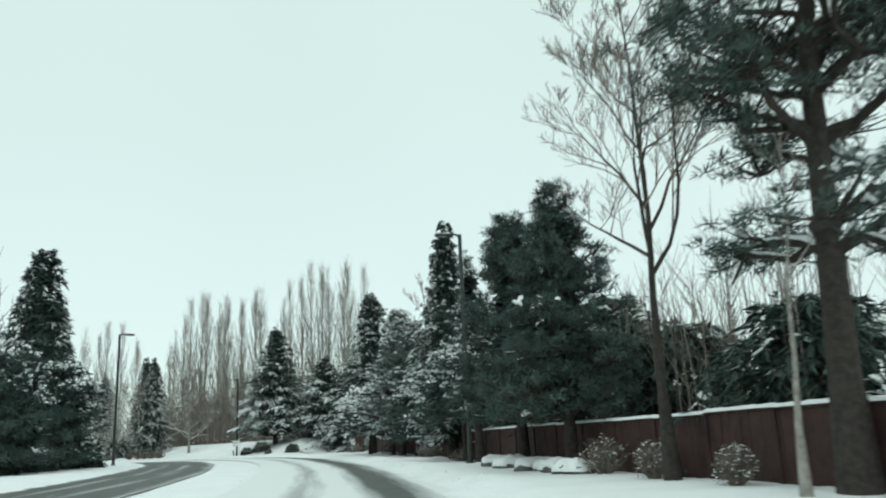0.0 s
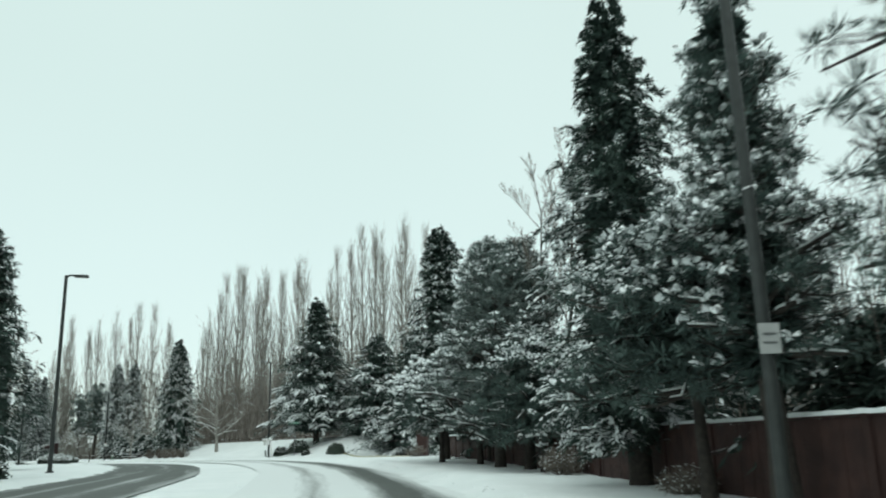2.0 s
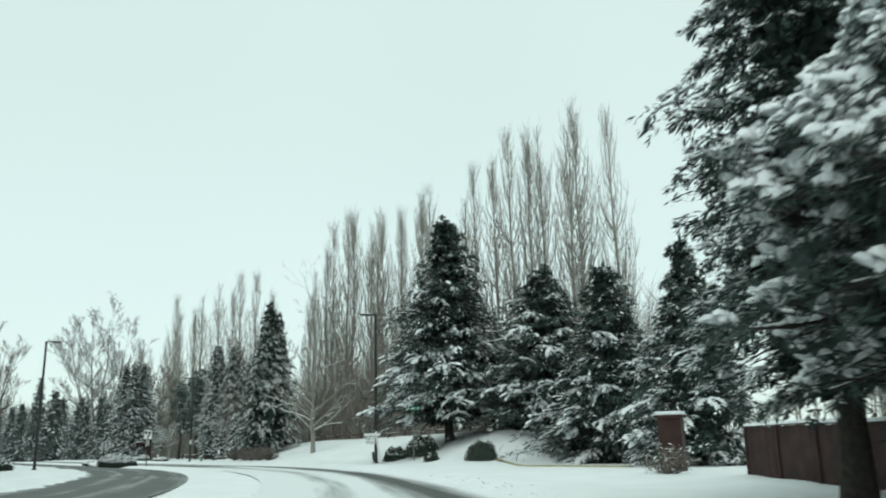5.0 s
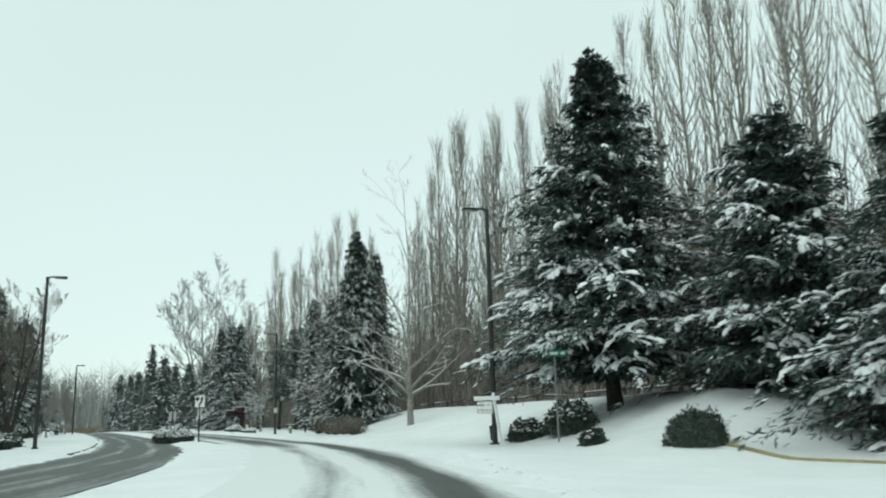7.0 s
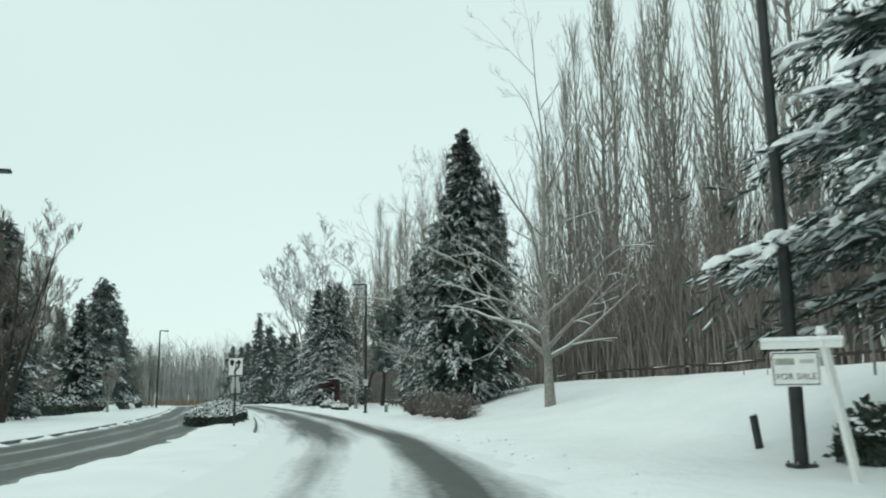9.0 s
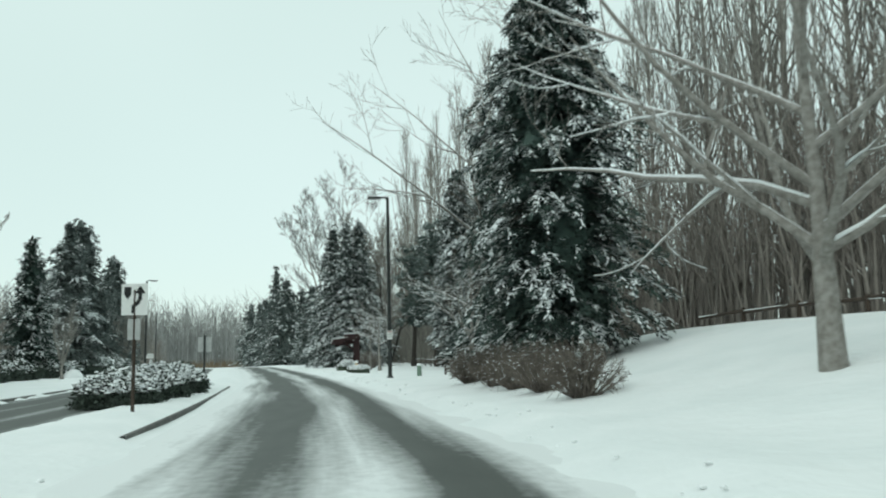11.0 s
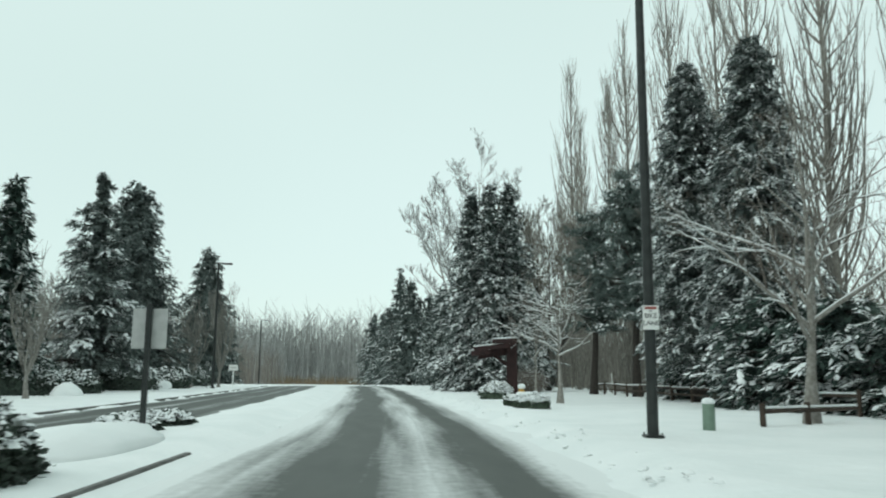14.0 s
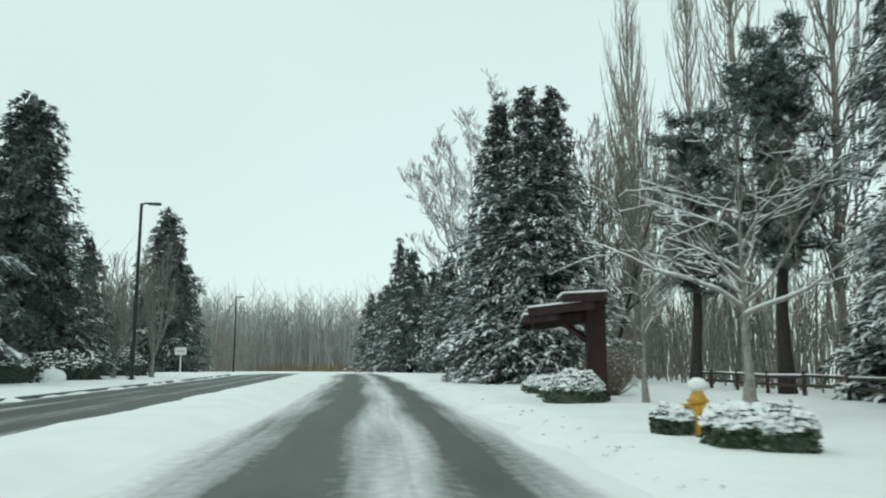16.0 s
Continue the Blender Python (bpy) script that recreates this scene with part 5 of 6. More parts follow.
# ---------------------------------------------------------------- board fence
def board_fence(points, board_w=0.145, H=1.27):
    fence = thing("board_fence", (0, 0, 0), "red-brown stained board fence topped with snow", "fence", kind="structure")
    pts = np.array(points)
    bm = bmesh.new()
    box(bm, (board_w - 0.006, 0.022, H), (0, 0, H / 2))
    board = bpy.data.meshes.new("board")
    bm.to_mesh(board)
    bm.free()
    board.materials.append(FENCE_WOOD)
    bm = bmesh.new()
    box(bm, (0.11, 0.11, H + 0.10), (0, 0, (H + 0.10) / 2))
    box(bm, (0.15, 0.15, 0.035), (0, 0, H + 0.115))
    post = bpy.data.meshes.new("post")
    bm.to_mesh(post)
    bm.free()
    post.materials.append(FENCE_WOOD)
    rest_v, rest_n = [], 0
    count = 0
    far = []
    for (x0, y0), (x1, y1) in zip(pts[:-1], pts[1:]):
        L = math.hypot(x1 - x0, y1 - y0)
        ang = math.degrees(math.atan2(y1 - y0, x1 - x0))
        n = int(L / board_w)
        for i in range(n):
            q = (i + 0.5) / n
            x, y = x0 + (x1 - x0) * q, y0 + (y1 - y0) * q
            far.append((x, y, ang))
        spans = max(1, round(L / 2.4))
        for i in range(spans + 1):
            q = i / spans
            x, y = x0 + (x1 - x0) * q, y0 + (y1 - y0) * q
            o = new("post", post)
            o.parent = fence
            o.matrix_basis = pose(x, y, gz(x, y) - 0.1, 0, 0, ang)
            if i < spans:
                xm, ym = x0 + (x1 - x0) * (q + 0.5 / spans), y0 + (y1 - y0) * (q + 0.5 / spans)
                z = gz(xm, ym)
                part("rail", boxes(((L / spans, 0.13, 0.03), (xm, ym, z + H + 0.02), ang)), FENCE_WOOD, fence)
                b2 = bmesh.new()
                bmesh.ops.create_grid(b2, x_segments=14, y_segments=3, size=0.5)
                for v in b2.verts:
                    e = 1 - (2 * v.co.y) ** 2
                    v.co.z = 0.02 + 0.055 * e * (0.75 + 0.5 * random.random()) if abs(v.co.y) < 0.45 else 0
                bmesh.ops.transform(b2, matrix=pose(xm, ym, z + H + 0.036, 0, 0, ang) @ Matrix.Diagonal((L / spans, 0.15, 1, 1)), verts=b2.verts)
                part("snow_cap", b2, SNOW_LOAD, fence, "strip of snow on the top rail")
    # the boards nearest the road bend singly, the rest as one part
    near = [b for b in far if -60 < b[0] < -22][-300:] if len(far) > 300 else far
    for x, y, a in near:
        o = new("board", board)
        o.parent = fence
        s, u = lane_coords(x, y)
        o.matrix_basis = pose(x, y, gz(x, y) + random.uniform(-0.012, 0.012), 0, 0, a) @ pose(0, random.uniform(-0.006, 0.006), 0)
    bv, bf = [], []
    for x, y, a in [b for b in far if b not in near]:
        m = pose(x, y, gz(x, y) + random.uniform(-0.012, 0.012), 0, 0, a) @ pose(0, random.uniform(-0.006, 0.006), 0)
        o = len(bv)
        bv += [tuple(m @ v.co) for v in board.vertices]
        bf += [tuple(o + i for i in p.vertices) for p in board.polygons]
    if bv:
        tagged(part("boards", (bv, bf), FENCE_WOOD, fence), kind="stuff")
    return fence


board_fence([(14.0, 0.5), (-12.3, 19.0), (-50.5, 45.8), (-59.8, 51.6)])


def pillar(x, y, label):
    p = thing("fence_pillar", (x, y, gz(x, y) - 0.05), label, "pillar", kind="structure")
    part("shaft", boxes(((0.75, 0.6, 1.75), (0, 0, 0.88), 32), bevel=0.02), FENCE_WOOD, p)
    part("cap", boxes(((0.9, 0.75, 0.10), (0, 0, 1.8), 32), bevel=0.02), FENCE_WOOD, p)
    part("snow_cap", boxes(((0.9, 0.76, 0.12), (0, 0, 1.91), 32), bevel=0.05), SNOW_LOAD, p, "thick cap of snow")
    return p


pillar(-64.0, 53.2, "red-brown entrance pillar capped with snow")


# ---------------------------------------------------------------- split-rail fence
def rail_fence(pts, label, top=0.78):
    f = thing("rail_fence", (0, 0, 0), label, "fence")
    rng = random.Random(4)
    for (x0, y0), (x1, y1) in zip(pts[:-1], pts[1:]):
        L = math.hypot(x1 - x0, y1 - y0)
        n = max(1, round(L / 2.6))
        for i in range(n):
            a = (x0 + (x1 - x0) * i / n, y0 + (y1 - y0) * i / n)
            b = (x0 + (x1 - x0) * (i + 1) / n, y0 + (y1 - y0) * (i + 1) / n)
            za, zb = gz(*a), gz(*b)
            part("post", rod(bmesh.new(), (*a, za - 0.2), (a[0] + rng.uniform(-0.03, 0.03), a[1], za + top), 0.075, 0.065, 6), RAIL_WOOD, f)
            for k in ((0.32, 0.62) if top > 0.7 else (0.38,)):
                part("rail", rod(bmesh.new(), (*a, za + k + rng.uniform(-0.04, 0.04)), (*b, zb + k + rng.uniform(-0.04, 0.04)), 0.055, 0.05, 6), RAIL_WOOD, f)
            part("snow_strip", rod(bmesh.new(), (*a, za + top - 0.11), (*b, zb + top - 0.11), 0.035, 0.035, 6), SNOW_LOAD, f, "snow along the upper rail")
    return f


rail_fence([(-84.0, 66.6), (-104.0, 66.8), (-126.0, 66.6)], "weathered split-rail fence with snow on its rail", 0.5)
rail_fence([(-150.0, 66.4), (-166.0, 66.3), (-182.0, 66.4)], "weathered split-rail fence with snow on its rails")
rail_fence([(-145.8, 61.6), (-146.6, 63.1), (-147.4, 64.8)], "short length of dark split-rail fence", 0.55)


# ---------------------------------------------------------------- street furniture
def street_lamp(x, y, toward, H=9.65, label="dark bronze street lamp with a flat shoebox head"):
    """toward: the heading in degrees of the arm."""
    t = thing("street_lamp", pose(x, y, gz(x, y) - 0.02, 0, 0, toward), label, "street lamp", "street lamps")
    part("pole", rod(bmesh.new(), (0, 0, 0), (0, 0, H), 0.108, 0.078, 14), POLE_PAINT, t)
    part("base_plate", boxes(((0.34, 0.34, 0.05), (0, 0, 0.05)), bevel=0.01), POLE_PAINT, t)
    for i in range(4):
        a = radians(45 + 90 * i)
        part("bolt", rod(bmesh.new(), (0.19 * math.cos(a), 0.19 * math.sin(a), 0.06), (0.19 * math.cos(a), 0.19 * math.sin(a), 0.12), 0.018), GREY_METAL, t)
    neck = bmesh.new()
    bends = [(0, 0, H - 0.16), (0.12, 0, H - 0.02), (0.26, 0, H + 0.02), (0.42, 0, H - 0.02)]
    for a, b in zip(bends[:-1], bends[1:]):
        rod(neck, a, b, 0.05, 0.045, 8)
    part("arm", neck, POLE_PAINT, t)
    head = bmesh.new()
    box(head, (0.66, 0.30, 0.11), (0.72, 0, H - 0.03), 0, 0.03)
    hd = part("lamp_head", head, POLE_PAINT, t)
    part("lens", boxes(((0.36, 0.22, 0.02), (0.80, 0, H - 0.092))), LENS, hd, "pale flat lens")
    part("snow_cap", boxes(((0.64, 0.28, 0.03), (0.72, 0, H + 0.04)), bevel=0.01), SNOW_LOAD, hd)
    return t


def heading_to_road(x, y):
    s, u = lane_coords(x, y)
    qx, qy = on_lane(s, 0 * u)
    return math.degrees(math.atan2(float(qy[0]) - y, float(qx[0]) - x))


LAMPS = {}
for key, (lx, ly) in {"A": (-60.1, 26.6), "B": (-23.2, 25.1), "C": (-92.5, 56.75), "D": (-142.1, 57.8), "E": (-113.8, 39.0), "F": (-190.0, 38.8), "G": (-250.0, 32.0)}.items():
    LAMPS[key] = street_lamp(lx, ly, heading_to_road(lx, ly))


def text_mesh(body, size, mat, parent, m, name="lettering"):
    cu = bpy.data.curves.new(name, "FONT")
    cu.body, cu.size, cu.align_x, cu.align_y, cu.extrude = body, size, "CENTER", "CENTER", 0.001
    tmp = bpy.data.objects.new("tmp", cu)
    scene.collection.objects.link(tmp)
    me = bpy.data.meshes.new_from_object(tmp.evaluated_get(bpy.context.evaluated_depsgraph_get()))
    bpy.data.objects.remove(tmp)
    me.name = name
    me.materials.clear()
    me.materials.append(mat)
    ob = new(name, me)
    ob.parent = parent
    ob.matrix_basis = m
    return ob


def facing(x, y, yaw, z=0.0):
    """A frame whose +y points away from the reader, who looks along the heading yaw (degrees from +x)."""
    return pose(x, y, z, 0, 0, yaw - 90)


def plate(parent, w, h, z, mat, name="sign_plate", y=0.0, depth=0.012, x=0.0):
    return part(name, boxes(((w, depth, h), (x, y, z)), bevel=0.004), mat, parent)


# lane sign on the lamp by the junction's far side
lane_sign = thing("lane_sign", facing(-142.1, 57.8, 175, gz(-142.1, 57.8)), "small white and red lane sign strapped to a lamp pole", "sign")
p_ = plate(lane_sign, 0.30, 0.46, 2.24, SIGN_WHITE, y=-0.13)
part("header", boxes(((0.22, 0.004, 0.05), (0, -0.138, 2.42))), SIGN_RED, p_, "red header band")
text_mesh("BIKE", 0.125, SIGN_BLACK, p_, pose(0, -0.139, 2.27, 90, 0, 0))
text_mesh("LANE", 0.125, SIGN_BLACK, p_, pose(0, -0.139, 2.13, 90, 0, 0))
part("strap", boxes(((0.05, 0.22, 0.03), (0, -0.03, 2.36)), ((0.05, 0.22, 0.03), (0, -0.03, 2.12))), GREY_METAL, lane_sign)
lamp_sign = thing("lane_sign", facing(-23.2, 25.1, 140, gz(-23.2, 25.1)), "small pale sign strapped to a lamp pole", "sign")
p_ = plate(lamp_sign, 0.30, 0.42, 2.35, SIGN_BACK, y=-0.13)
for k in range(2):
    part("text_bar", boxes(((0.20, 0.004, 0.035), (0, -0.138, 2.29 + 0.12 * k))), GREY_METAL, p_)
part("strap", boxes(((0.05, 0.22, 0.03), (0, -0.03, 2.4))), GREY_METAL, lamp_sign)

# keep-right sign on the median
keep = thing("median_sign", facing(-120.3, 48.4, 172, gz(-120.3, 48.4) - 0.05), "white traffic sign with a bent black arrow on the median", "sign")
part("post", rod(bmesh.new(), (0, 0.03, -0.2), (0, 0.03, 2.95), 0.045, 0.045, 8), RAIL_WOOD, keep)
kp = plate(keep, 0.62, 0.76, 2.72, SIGN_WHITE)
arrow = bmesh.new()
curve_pts = [(-0.03, 2.42), (-0.02, 2.55), (0.08, 2.64), (0.13, 2.74), (0.13, 2.86)]
for (ax, az_), (bx, bz) in zip(curve_pts[:-1], curve_pts[1:]):
    d = math.degrees(math.atan2(bz - az_, bx - ax))
    box(arrow, (math.hypot(bx - ax, bz - az_) + 0.06, 0.004, 0.085), ((ax + bx) / 2, -0.010, (az_ + bz) / 2), 0, 0, 0, -d)
hv = [arrow.verts.new(c) for c in ((0.0, -0.012, 2.86), (0.26, -0.012, 2.86), (0.13, -0.012, 3.05))]
arrow.faces.new(hv)
part("arrow", arrow, SIGN_BLACK, kp)
mark = bmesh.new()
mv = [mark.verts.new(c) for c in ((-0.25, -0.010, 3.02), (-0.08, -0.010, 3.02), (-0.08, -0.010, 2.84), (-0.165, -0.010, 2.72), (-0.25, -0.010, 2.84))]
mark.faces.new(mv)
part("island_mark", mark, SIGN_BLACK, kp)
part("lower_plate", boxes(((0.30, 0.012, 0.5), (0, 0, 2.0)), bevel=0.004), SIGN_BACK, keep)

# sign seen from behind, at the median's other end
back = thing("road_sign", facing(-142.2, 48.4, 175, gz(-142.2, 48.4) - 0.05), "bare metal back of a road sign on a dark post", "sign")
part("post", boxes(((0.09, 0.09, 2.66), (0, -0.06, 1.18)), bevel=0.01), POLE_PAINT, back)
plate(back, 0.66, 0.74, 2.05, SIGN_BACK)

# street-name sign
name_sign = thing("street_name_sign", facing(-88.0, 57.0, 148, gz(-88.0, 57.0)), "green street name sign on a thin steel post", "sign")
part("post", rod(bmesh.new(), (0, 0, -0.1), (0, 0, 2.95), 0.032, 0.03, 8), GREY_METAL, name_sign)
np_ = plate(name_sign, 0.86, 0.23, 3.08, SIGN_GREEN)
for bx_, bw in ((-0.30, 0.10), (-0.02, 0.30), (0.29, 0.14)):
    part("text_bar", boxes(((bw, 0.003, 0.10), (bx_, -0.008, 3.08))), SIGN_WHITE, np_)
part("cross_plate", boxes(((0.012, 0.62, 0.20), (0, 0.05, 2.85))), SIGN_BACK, name_sign)

# estate agent's sign
sale = thing("sale_sign", facing(-90.6, 56.13, 142, gz(-90.6, 56.13)), "leaning white post with a snowy arm and a for-sale board", "sign")
part("post", rod(bmesh.new(), (0.0, 0, -0.2), (-0.30, 0, 1.92), 0.062, 0.062, 4), SIGN_WHITE, sale)
part("finial", rod(bmesh.new(), (-0.295, 0, 1.90), (-0.305, 0, 2.0), 0.08, 0.045, 8), SNOW_LOAD, sale, "knob of snow on the post")
arm_ = part("arm", boxes(((1.0, 0.09, 0.09), (-0.55, 0, 1.76)), bevel=0.008), SIGN_WHITE, sale)
part("snow_strip", boxes(((1.02, 0.12, 0.07), (-0.55, 0, 1.835)), bevel=0.03), SNOW_LOAD, arm_)
board_ = part("board", boxes(((0.60, 0.02, 0.46), (-0.64, 0, 1.45)), bevel=0.004), SIGN_WHITE, sale)
for dx_, dz_, w_, h_ in ((0, 0.205, 0.56, 0.012), (0, -0.205, 0.56, 0.012), (-0.275, 0, 0.012, 0.42), (0.275, 0, 0.012, 0.42)):
    part("border", boxes(((w_, 0.004, h_), (-0.64 + dx_, -0.013, 1.45 + dz_))), SIGN_BLACK, board_, "thin dark border")
part("picture", boxes(((0.24, 0.004, 0.085), (-0.77, -0.013, 1.545))), PAPER_GREEN, board_, "faded printed panel")
part("text_bar", boxes(((0.17, 0.004, 0.05), (-0.50, -0.013, 1.545))), SIGN_BACK, board_)
text_mesh("FOR SALE", 0.115, SIGN_BLACK, board_, pose(-0.64, -0.014, 1.345, 90, 0, 0))
for hx_ in (-0.88, -0.42):
    part("hook", rod(bmesh.new(), (hx_, 0, 1.67), (hx_, 0, 1.73), 0.006, 0.006, 6), GREY_METAL, sale)


def marker_post(x, y, w, h, label, lean=0, mat=None):
    p = thing("marker_post", pose(x, y, gz(x, y) - 0.05, 0, lean, 20), label, "post", "short posts")
    part("shaft", boxes(((w, w, h), (0, 0, h / 2)), bevel=0.01), mat or POLE_PAINT, p)
    part("snow_cap", boxes(((w * 0.95, w * 0.95, 0.04), (0, 0, h + 0.015)), bevel=0.012), SNOW_LOAD, p)
    return p


marker_post(-95.26, 58.0, 0.11, 0.66, "short dark marker post in the snow", -8)


def young_tree(x, y, seed):
    return plant("sapling", bare_meshes(seed, H=1.5, spread=0.5, trunk_r=0.015, first=0.3, arms=5, levels=2, upright=1.2, kids=3, thin=0.004), x, y, "thin staked sapling on the bank", "sapling", "saplings")


young_tree(-103.4, 63.4, 190)
young_tree(-102.0, 63.2, 191)
marker_post(-97.3, 62.6, 0.05, 1.1, "thin stake on the bank", 2, GREY_METAL)
marker_post(-96.6, 62.4, 0.05, 1.1, "thin stake on the bank", -2, GREY_METAL)


# utility bollard
boll = thing("utility_bollard", (-144.5, 59.8, gz(-144.5, 59.8) - 0.03), "pale green utility marker post capped with snow", "bollard")
part("shaft", rod(bmesh.new(), (0, 0, 0), (0, 0, 0.62), 0.135, 0.13, 16), UTILITY_GREEN, boll)
cap_ = bmesh.new()
bmesh.ops.create_uvsphere(cap_, u_segments=14, v_segments=8, radius=0.15)
bmesh.ops.transform(cap_, matrix=Matrix.Translation((0, 0, 0.64)) @ Matrix.Diagonal((1, 1, 0.6, 1)), verts=cap_.verts)
part("snow_cap", cap_, SNOW_LOAD, boll, "rounded cap of snow")


def hydrant(x, y):
    t = thing("fire_hydrant", pose(x, y, gz(x, y) - 0.03, 0, 0, 20), "yellow fire hydrant capped with snow", "hydrant")
    bm = bmesh.new()
    for z0, z1, r0, r1 in ((0, 0.06, 0.17, 0.17), (0.06, 0.52, 0.12, 0.11), (0.50, 0.55, 0.155, 0.155), (0.55, 0.68, 0.135, 0.07)):
        rod(bm, (0, 0, z0), (0, 0, z1), r0, r1, 16)
    part("barrel", bm, HYDRANT_PAINT, t)
    for a in (0, 120, 240):
        c, s_ = math.cos(radians(a)), math.sin(radians(a))
        nz = part("nozzle", rod(bmesh.new(), (0, 0, 0.42), (0.19 * c, 0.19 * s_, 0.42), 0.065, 0.065, 12), HYDRANT_PAINT, t)
        part("nozzle_cap", rod(bmesh.new(), (0.18 * c, 0.18 * s_, 0.42), (0.225 * c, 0.225 * s_, 0.42), 0.075, 0.06, 8), HYDRANT_PAINT, nz)
    part("operating_nut", rod(bmesh.new(), (0, 0, 0.67), (0, 0, 0.74), 0.03, 0.025, 5), HYDRANT_PAINT, t)
    sn = bmesh.new()
    bmesh.ops.create_uvsphere(sn, u_segments=14, v_segments=8, radius=0.15)
    bmesh.ops.transform(sn, matrix=Matrix.Translation((0, 0, 0.76)) @ Matrix.Diagonal((1, 1, 0.75, 1)), verts=sn.verts)
    part("snow_cap", sn, SNOW_LOAD, t, "lump of snow on the bonnet")
    return t


hydrant(-157.5, 57.65)


# timber entrance shelter
def shelter(x, y, yaw):
    t = thing("timber_shelter", pose(x, y, gz(x, y) - 0.05, 0, 0, yaw), "dark red timber entrance shelter with a stepped snowy roof", "shelter")
    part("post", boxes(((0.55, 0.55, 2.95), (0, 0, 1.47)), bevel=0.015), ARBOR_WOOD, t)
    part("plinth", boxes(((0.70, 0.70, 0.28), (0, 0, 0.14)), bevel=0.02), ARBOR_WOOD, t)
    for px, pz, w, d, tip in ((-1.62, 2.44, 0.95, 1.5, -6), (-1.05, 2.70, 1.85, 1.6, -7), (-0.38, 3.02, 1.25, 1.7, -3)):
        rf = part("roof_panel", box(bmesh.new(), (w, d, 0.10), (px, 0, pz), 0, 0.01, 0, tip), ARBOR_WOOD, t)
        for sgn in (-1, 1):
            part("fascia", box(bmesh.new(), (w + 0.02, 0.05, 0.24), (px, sgn * d / 2, pz - 0.05), 0, 0, 0, tip), ARBOR_WOOD, rf)
        part("snow_slab", box(bmesh.new(), (w + 0.05, d + 0.05, 0.08), (px, 0, pz + 0.092), 0, 0.03, 0, tip), SNOW_LOAD, rf, "slab of snow on the roof")
    part("panel", box(bmesh.new(), (1.9, 0.10, 0.34), (-0.85, 0.02, 2.36), 0, 0.01, 0, -8), ARBOR_WOOD, t)
    brace = rod(bmesh.new(), (-0.2, 0, 1.75), (-0.95, 0, 2.3), 0.09, 0.09, 4)
    part("brace", brace, ARBOR_WOOD, t)
    return t


shelter(-168.7, 58.85, 84)

# small white board sign and box across the road
far_sign = thing("board_sign", facing(-205.8, 37.1, 170, gz(-205.8, 37.1)), "small white board on a post across the road", "sign")
part("post", boxes(((0.08, 0.08, 1.9), (0, 0.05, 0.95))), SIGN_WHITE, far_sign)
fp_ = plate(far_sign, 0.9, 0.55, 1.75, SIGN_WHITE)
part("text_bar", boxes(((0.6, 0.004, 0.10), (0, -0.01, 1.75))), SIGN_BACK, fp_)
far_post = thing("road_sign", facing(-205.0, 58.0, 175, gz(-205.0, 58.0)), "small pale road sign far along the verge", "sign")
part("post", rod(bmesh.new(), (0, 0, 0), (0, 0, 2.4), 0.035, 0.035, 8), POLE_PAINT, far_post)
plate(far_post, 0.45, 0.45, 2.2, SIGN_WHITE)


# kerb of the side street's corner
def corner_kerb(pts):
    V, F = [], []
    for x, y in pts:
        z = gz(x, y)
        V += [(x, y - 0.10, z - 0.15), (x, y - 0.10, z + 0.06), (x, y + 0.08, z + 0.06), (x, y + 0.08, z - 0.15)]
    for i in range(len(pts) - 1):
        for j in range(3):
            F.append((i * 4 + j, i * 4 + j + 1, i * 4 + 5 + j, i * 4 + 4 + j))
    return tagged(new("kerb_corner", mesh_of("kerb_corner", V, F, YELLOW_KERB)), "yellowish painted kerb at the side street", "kerb", kind="structure")


corner_kerb([(-80.6 + i * 0.6, 57.55 + 0.02 * i + 0.004 * i * i) for i in range(16)])


# ---------------------------------------------------------------- rocks and snow heaps
def rock_mesh(seed, sx, sy, sz, mat, rough=0.22):
    bm = bmesh.new()
    bmesh.ops.create_icosphere(bm, subdivisions=3, radius=1)
    for v in bm.verts:
        k = 1 + rough * noise.noise(v.co * 1.4 + Vector((seed * 7.1, seed, 0))) + 0.08 * noise.noise(v.co * 4 + Vector((seed, 0, seed)))
        v.co = Vector((v.co.x * sx * k, v.co.y * sy * k, max(v.co.z * sz * k, -0.05)))
    for f in bm.faces:
        f.smooth = True
    return bm


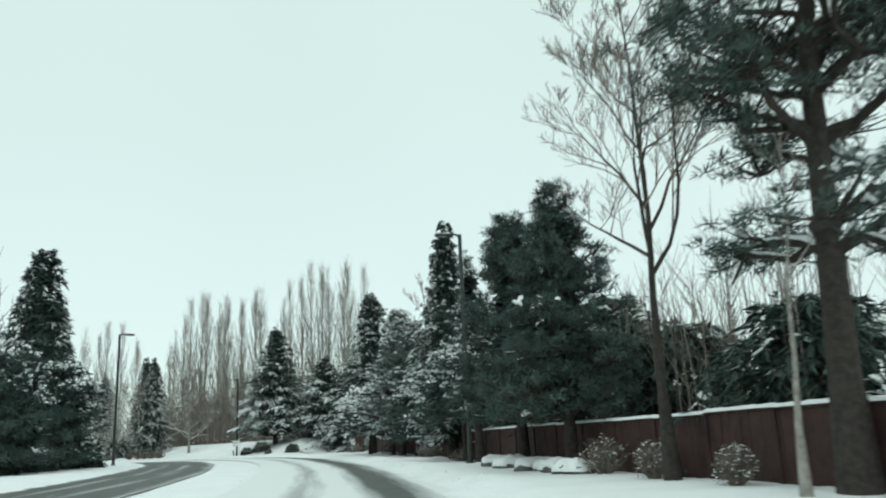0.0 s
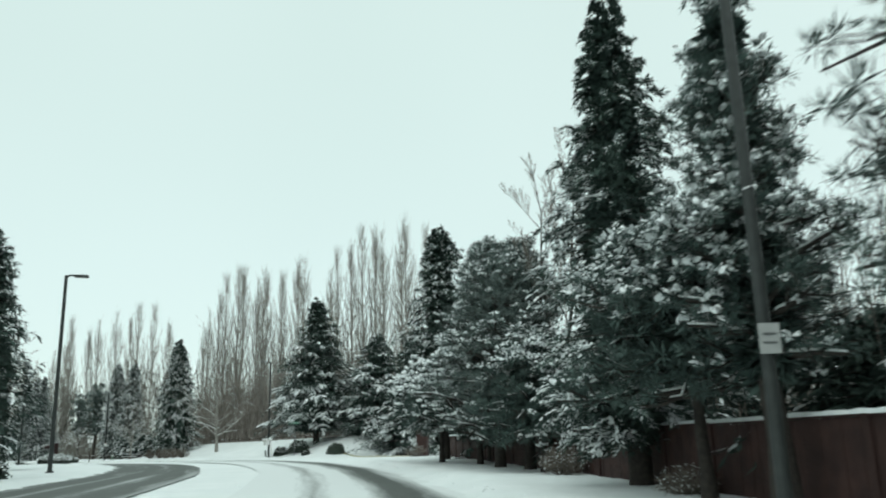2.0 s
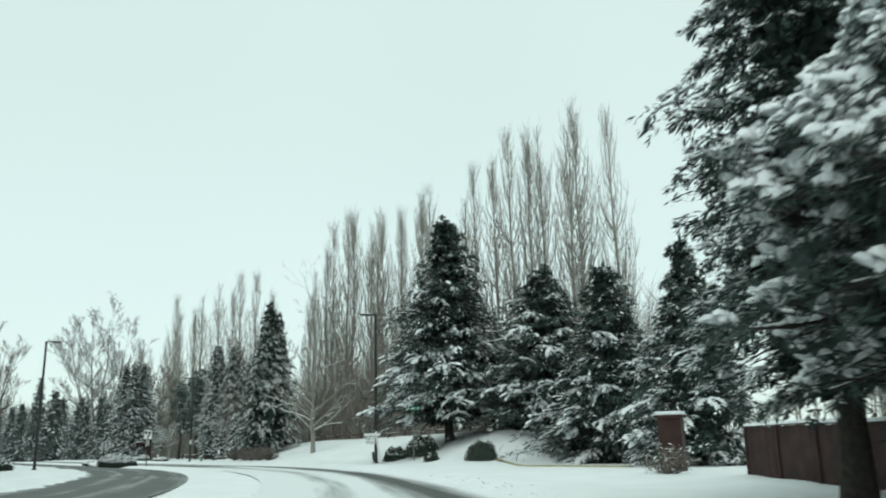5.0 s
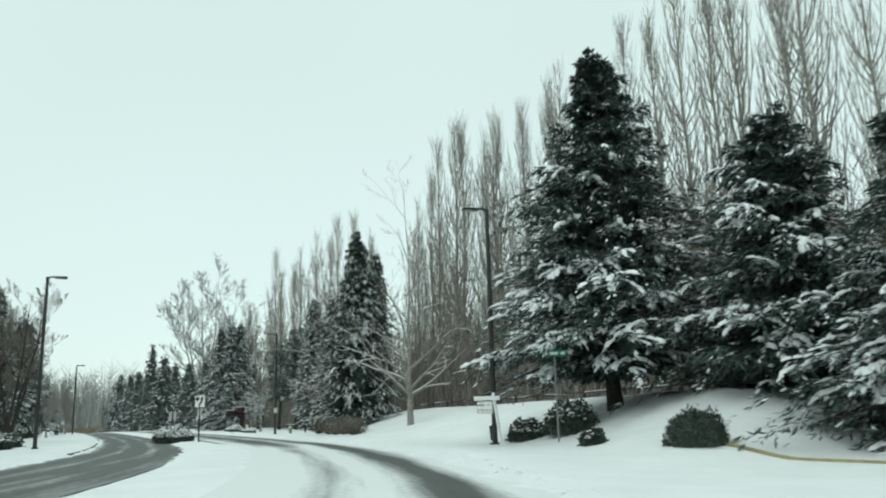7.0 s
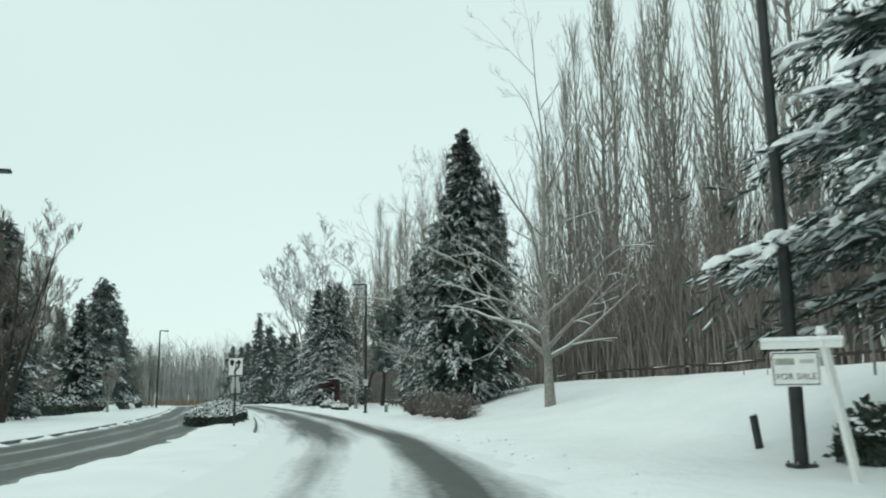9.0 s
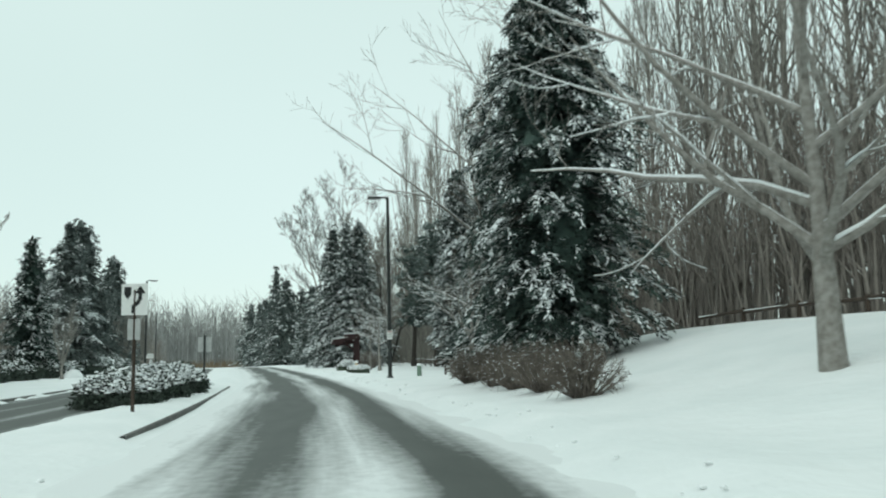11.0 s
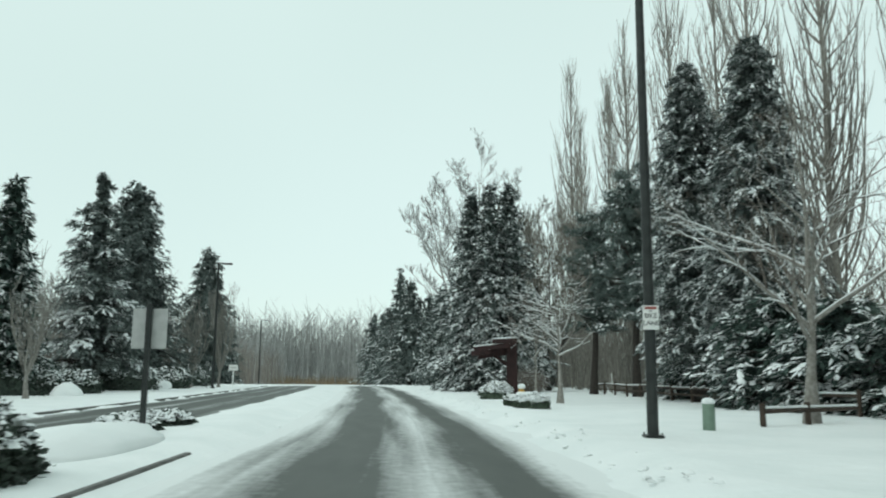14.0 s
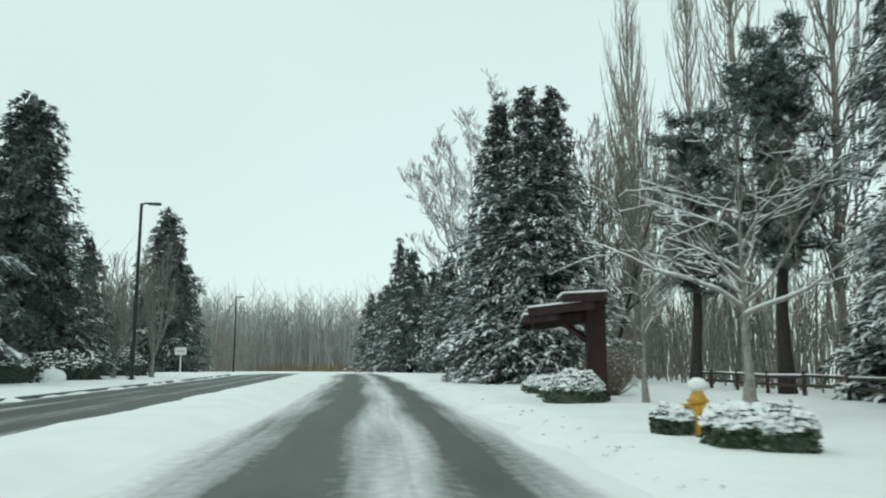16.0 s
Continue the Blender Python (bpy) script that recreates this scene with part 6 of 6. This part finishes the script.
for i in range(14):
    q = i / 13
    rx_, ry_ = -12.8 - 7.6 * q + 0.25 * math.sin(i * 2.1), 17.9 + 5.3 * q + 0.2 * math.sin(i * 3.7)
    t = thing("bed_rock", pose(rx_, ry_, gz(rx_, ry_) - 0.06, 0, 0, i * 50), "grey bed-edge rock under a cushion of snow", "rock", "rocks along the bed")
    s_ = 0.34 + 0.22 * ((i * 37) % 10) / 10
    part("stone", rock_mesh(i + 1, s_ * 1.15, s_ * 0.85, 0.30, ROCK, 0.4), ROCK, t)
    sn = rock_mesh(i + 1, s_ * 1.10, s_ * 0.82, 0.26, SNOW_LOAD, 0.4)
    bmesh.ops.translate(sn, vec=(0, 0, 0.17), verts=sn.verts)
    part("snow_cap", sn, SNOW_LOAD, t, "soft cushion of snow")
for i, (hx_, hy_, a_, b_, c_) in enumerate([(-140.2, 47.9, 3.0, 1.1, 0.40), (-168.5, 36.5, 1.0, 0.8, 0.7), (-186.5, 36.0, 0.9, 0.7, 0.7)]):
    part_ = tagged(new("snow_heap", None), "rounded heap of snow over low plants", "snow heap")
    part_.matrix_basis = pose(hx_, hy_, gz(hx_, hy_) - 0.05)
    part("mound", rock_mesh(60 + i, a_, b_, c_, SNOW, 0.2), SNOW, part_)


# clods of pushed snow along the lane's edge
def snow_clods(seed, n):
    rng = np.random.default_rng(seed)
    s = rng.uniform(20, 205, n)
    u = 2.5 + np.abs(rng.normal(0, 0.32, n))
    left = rng.random(n) < 0.25
    u = np.where(left, -2.9 - np.abs(rng.normal(0, 0.3, n)), u)
    x, y = on_lane(s, u)
    z = ground_height(x, y)
    r = rng.uniform(0.014, 0.05, n) * (1 + (rng.random(n) < 0.04) * 0.5)
    P = np.column_stack((x, y, z))
    return domes(P, rng.normal(0, 1, (n, 3)) * (1, 1, 0), r * rng.uniform(1, 1.5, n), r, r * rng.uniform(0.5, 0.9, n), rng)


tagged(new("snow_clods", mesh_of("snow_clods", *snow_clods(3, 900), SNOW, True)), "small clods of pushed snow along the lane's edges", "snow", kind="stuff")
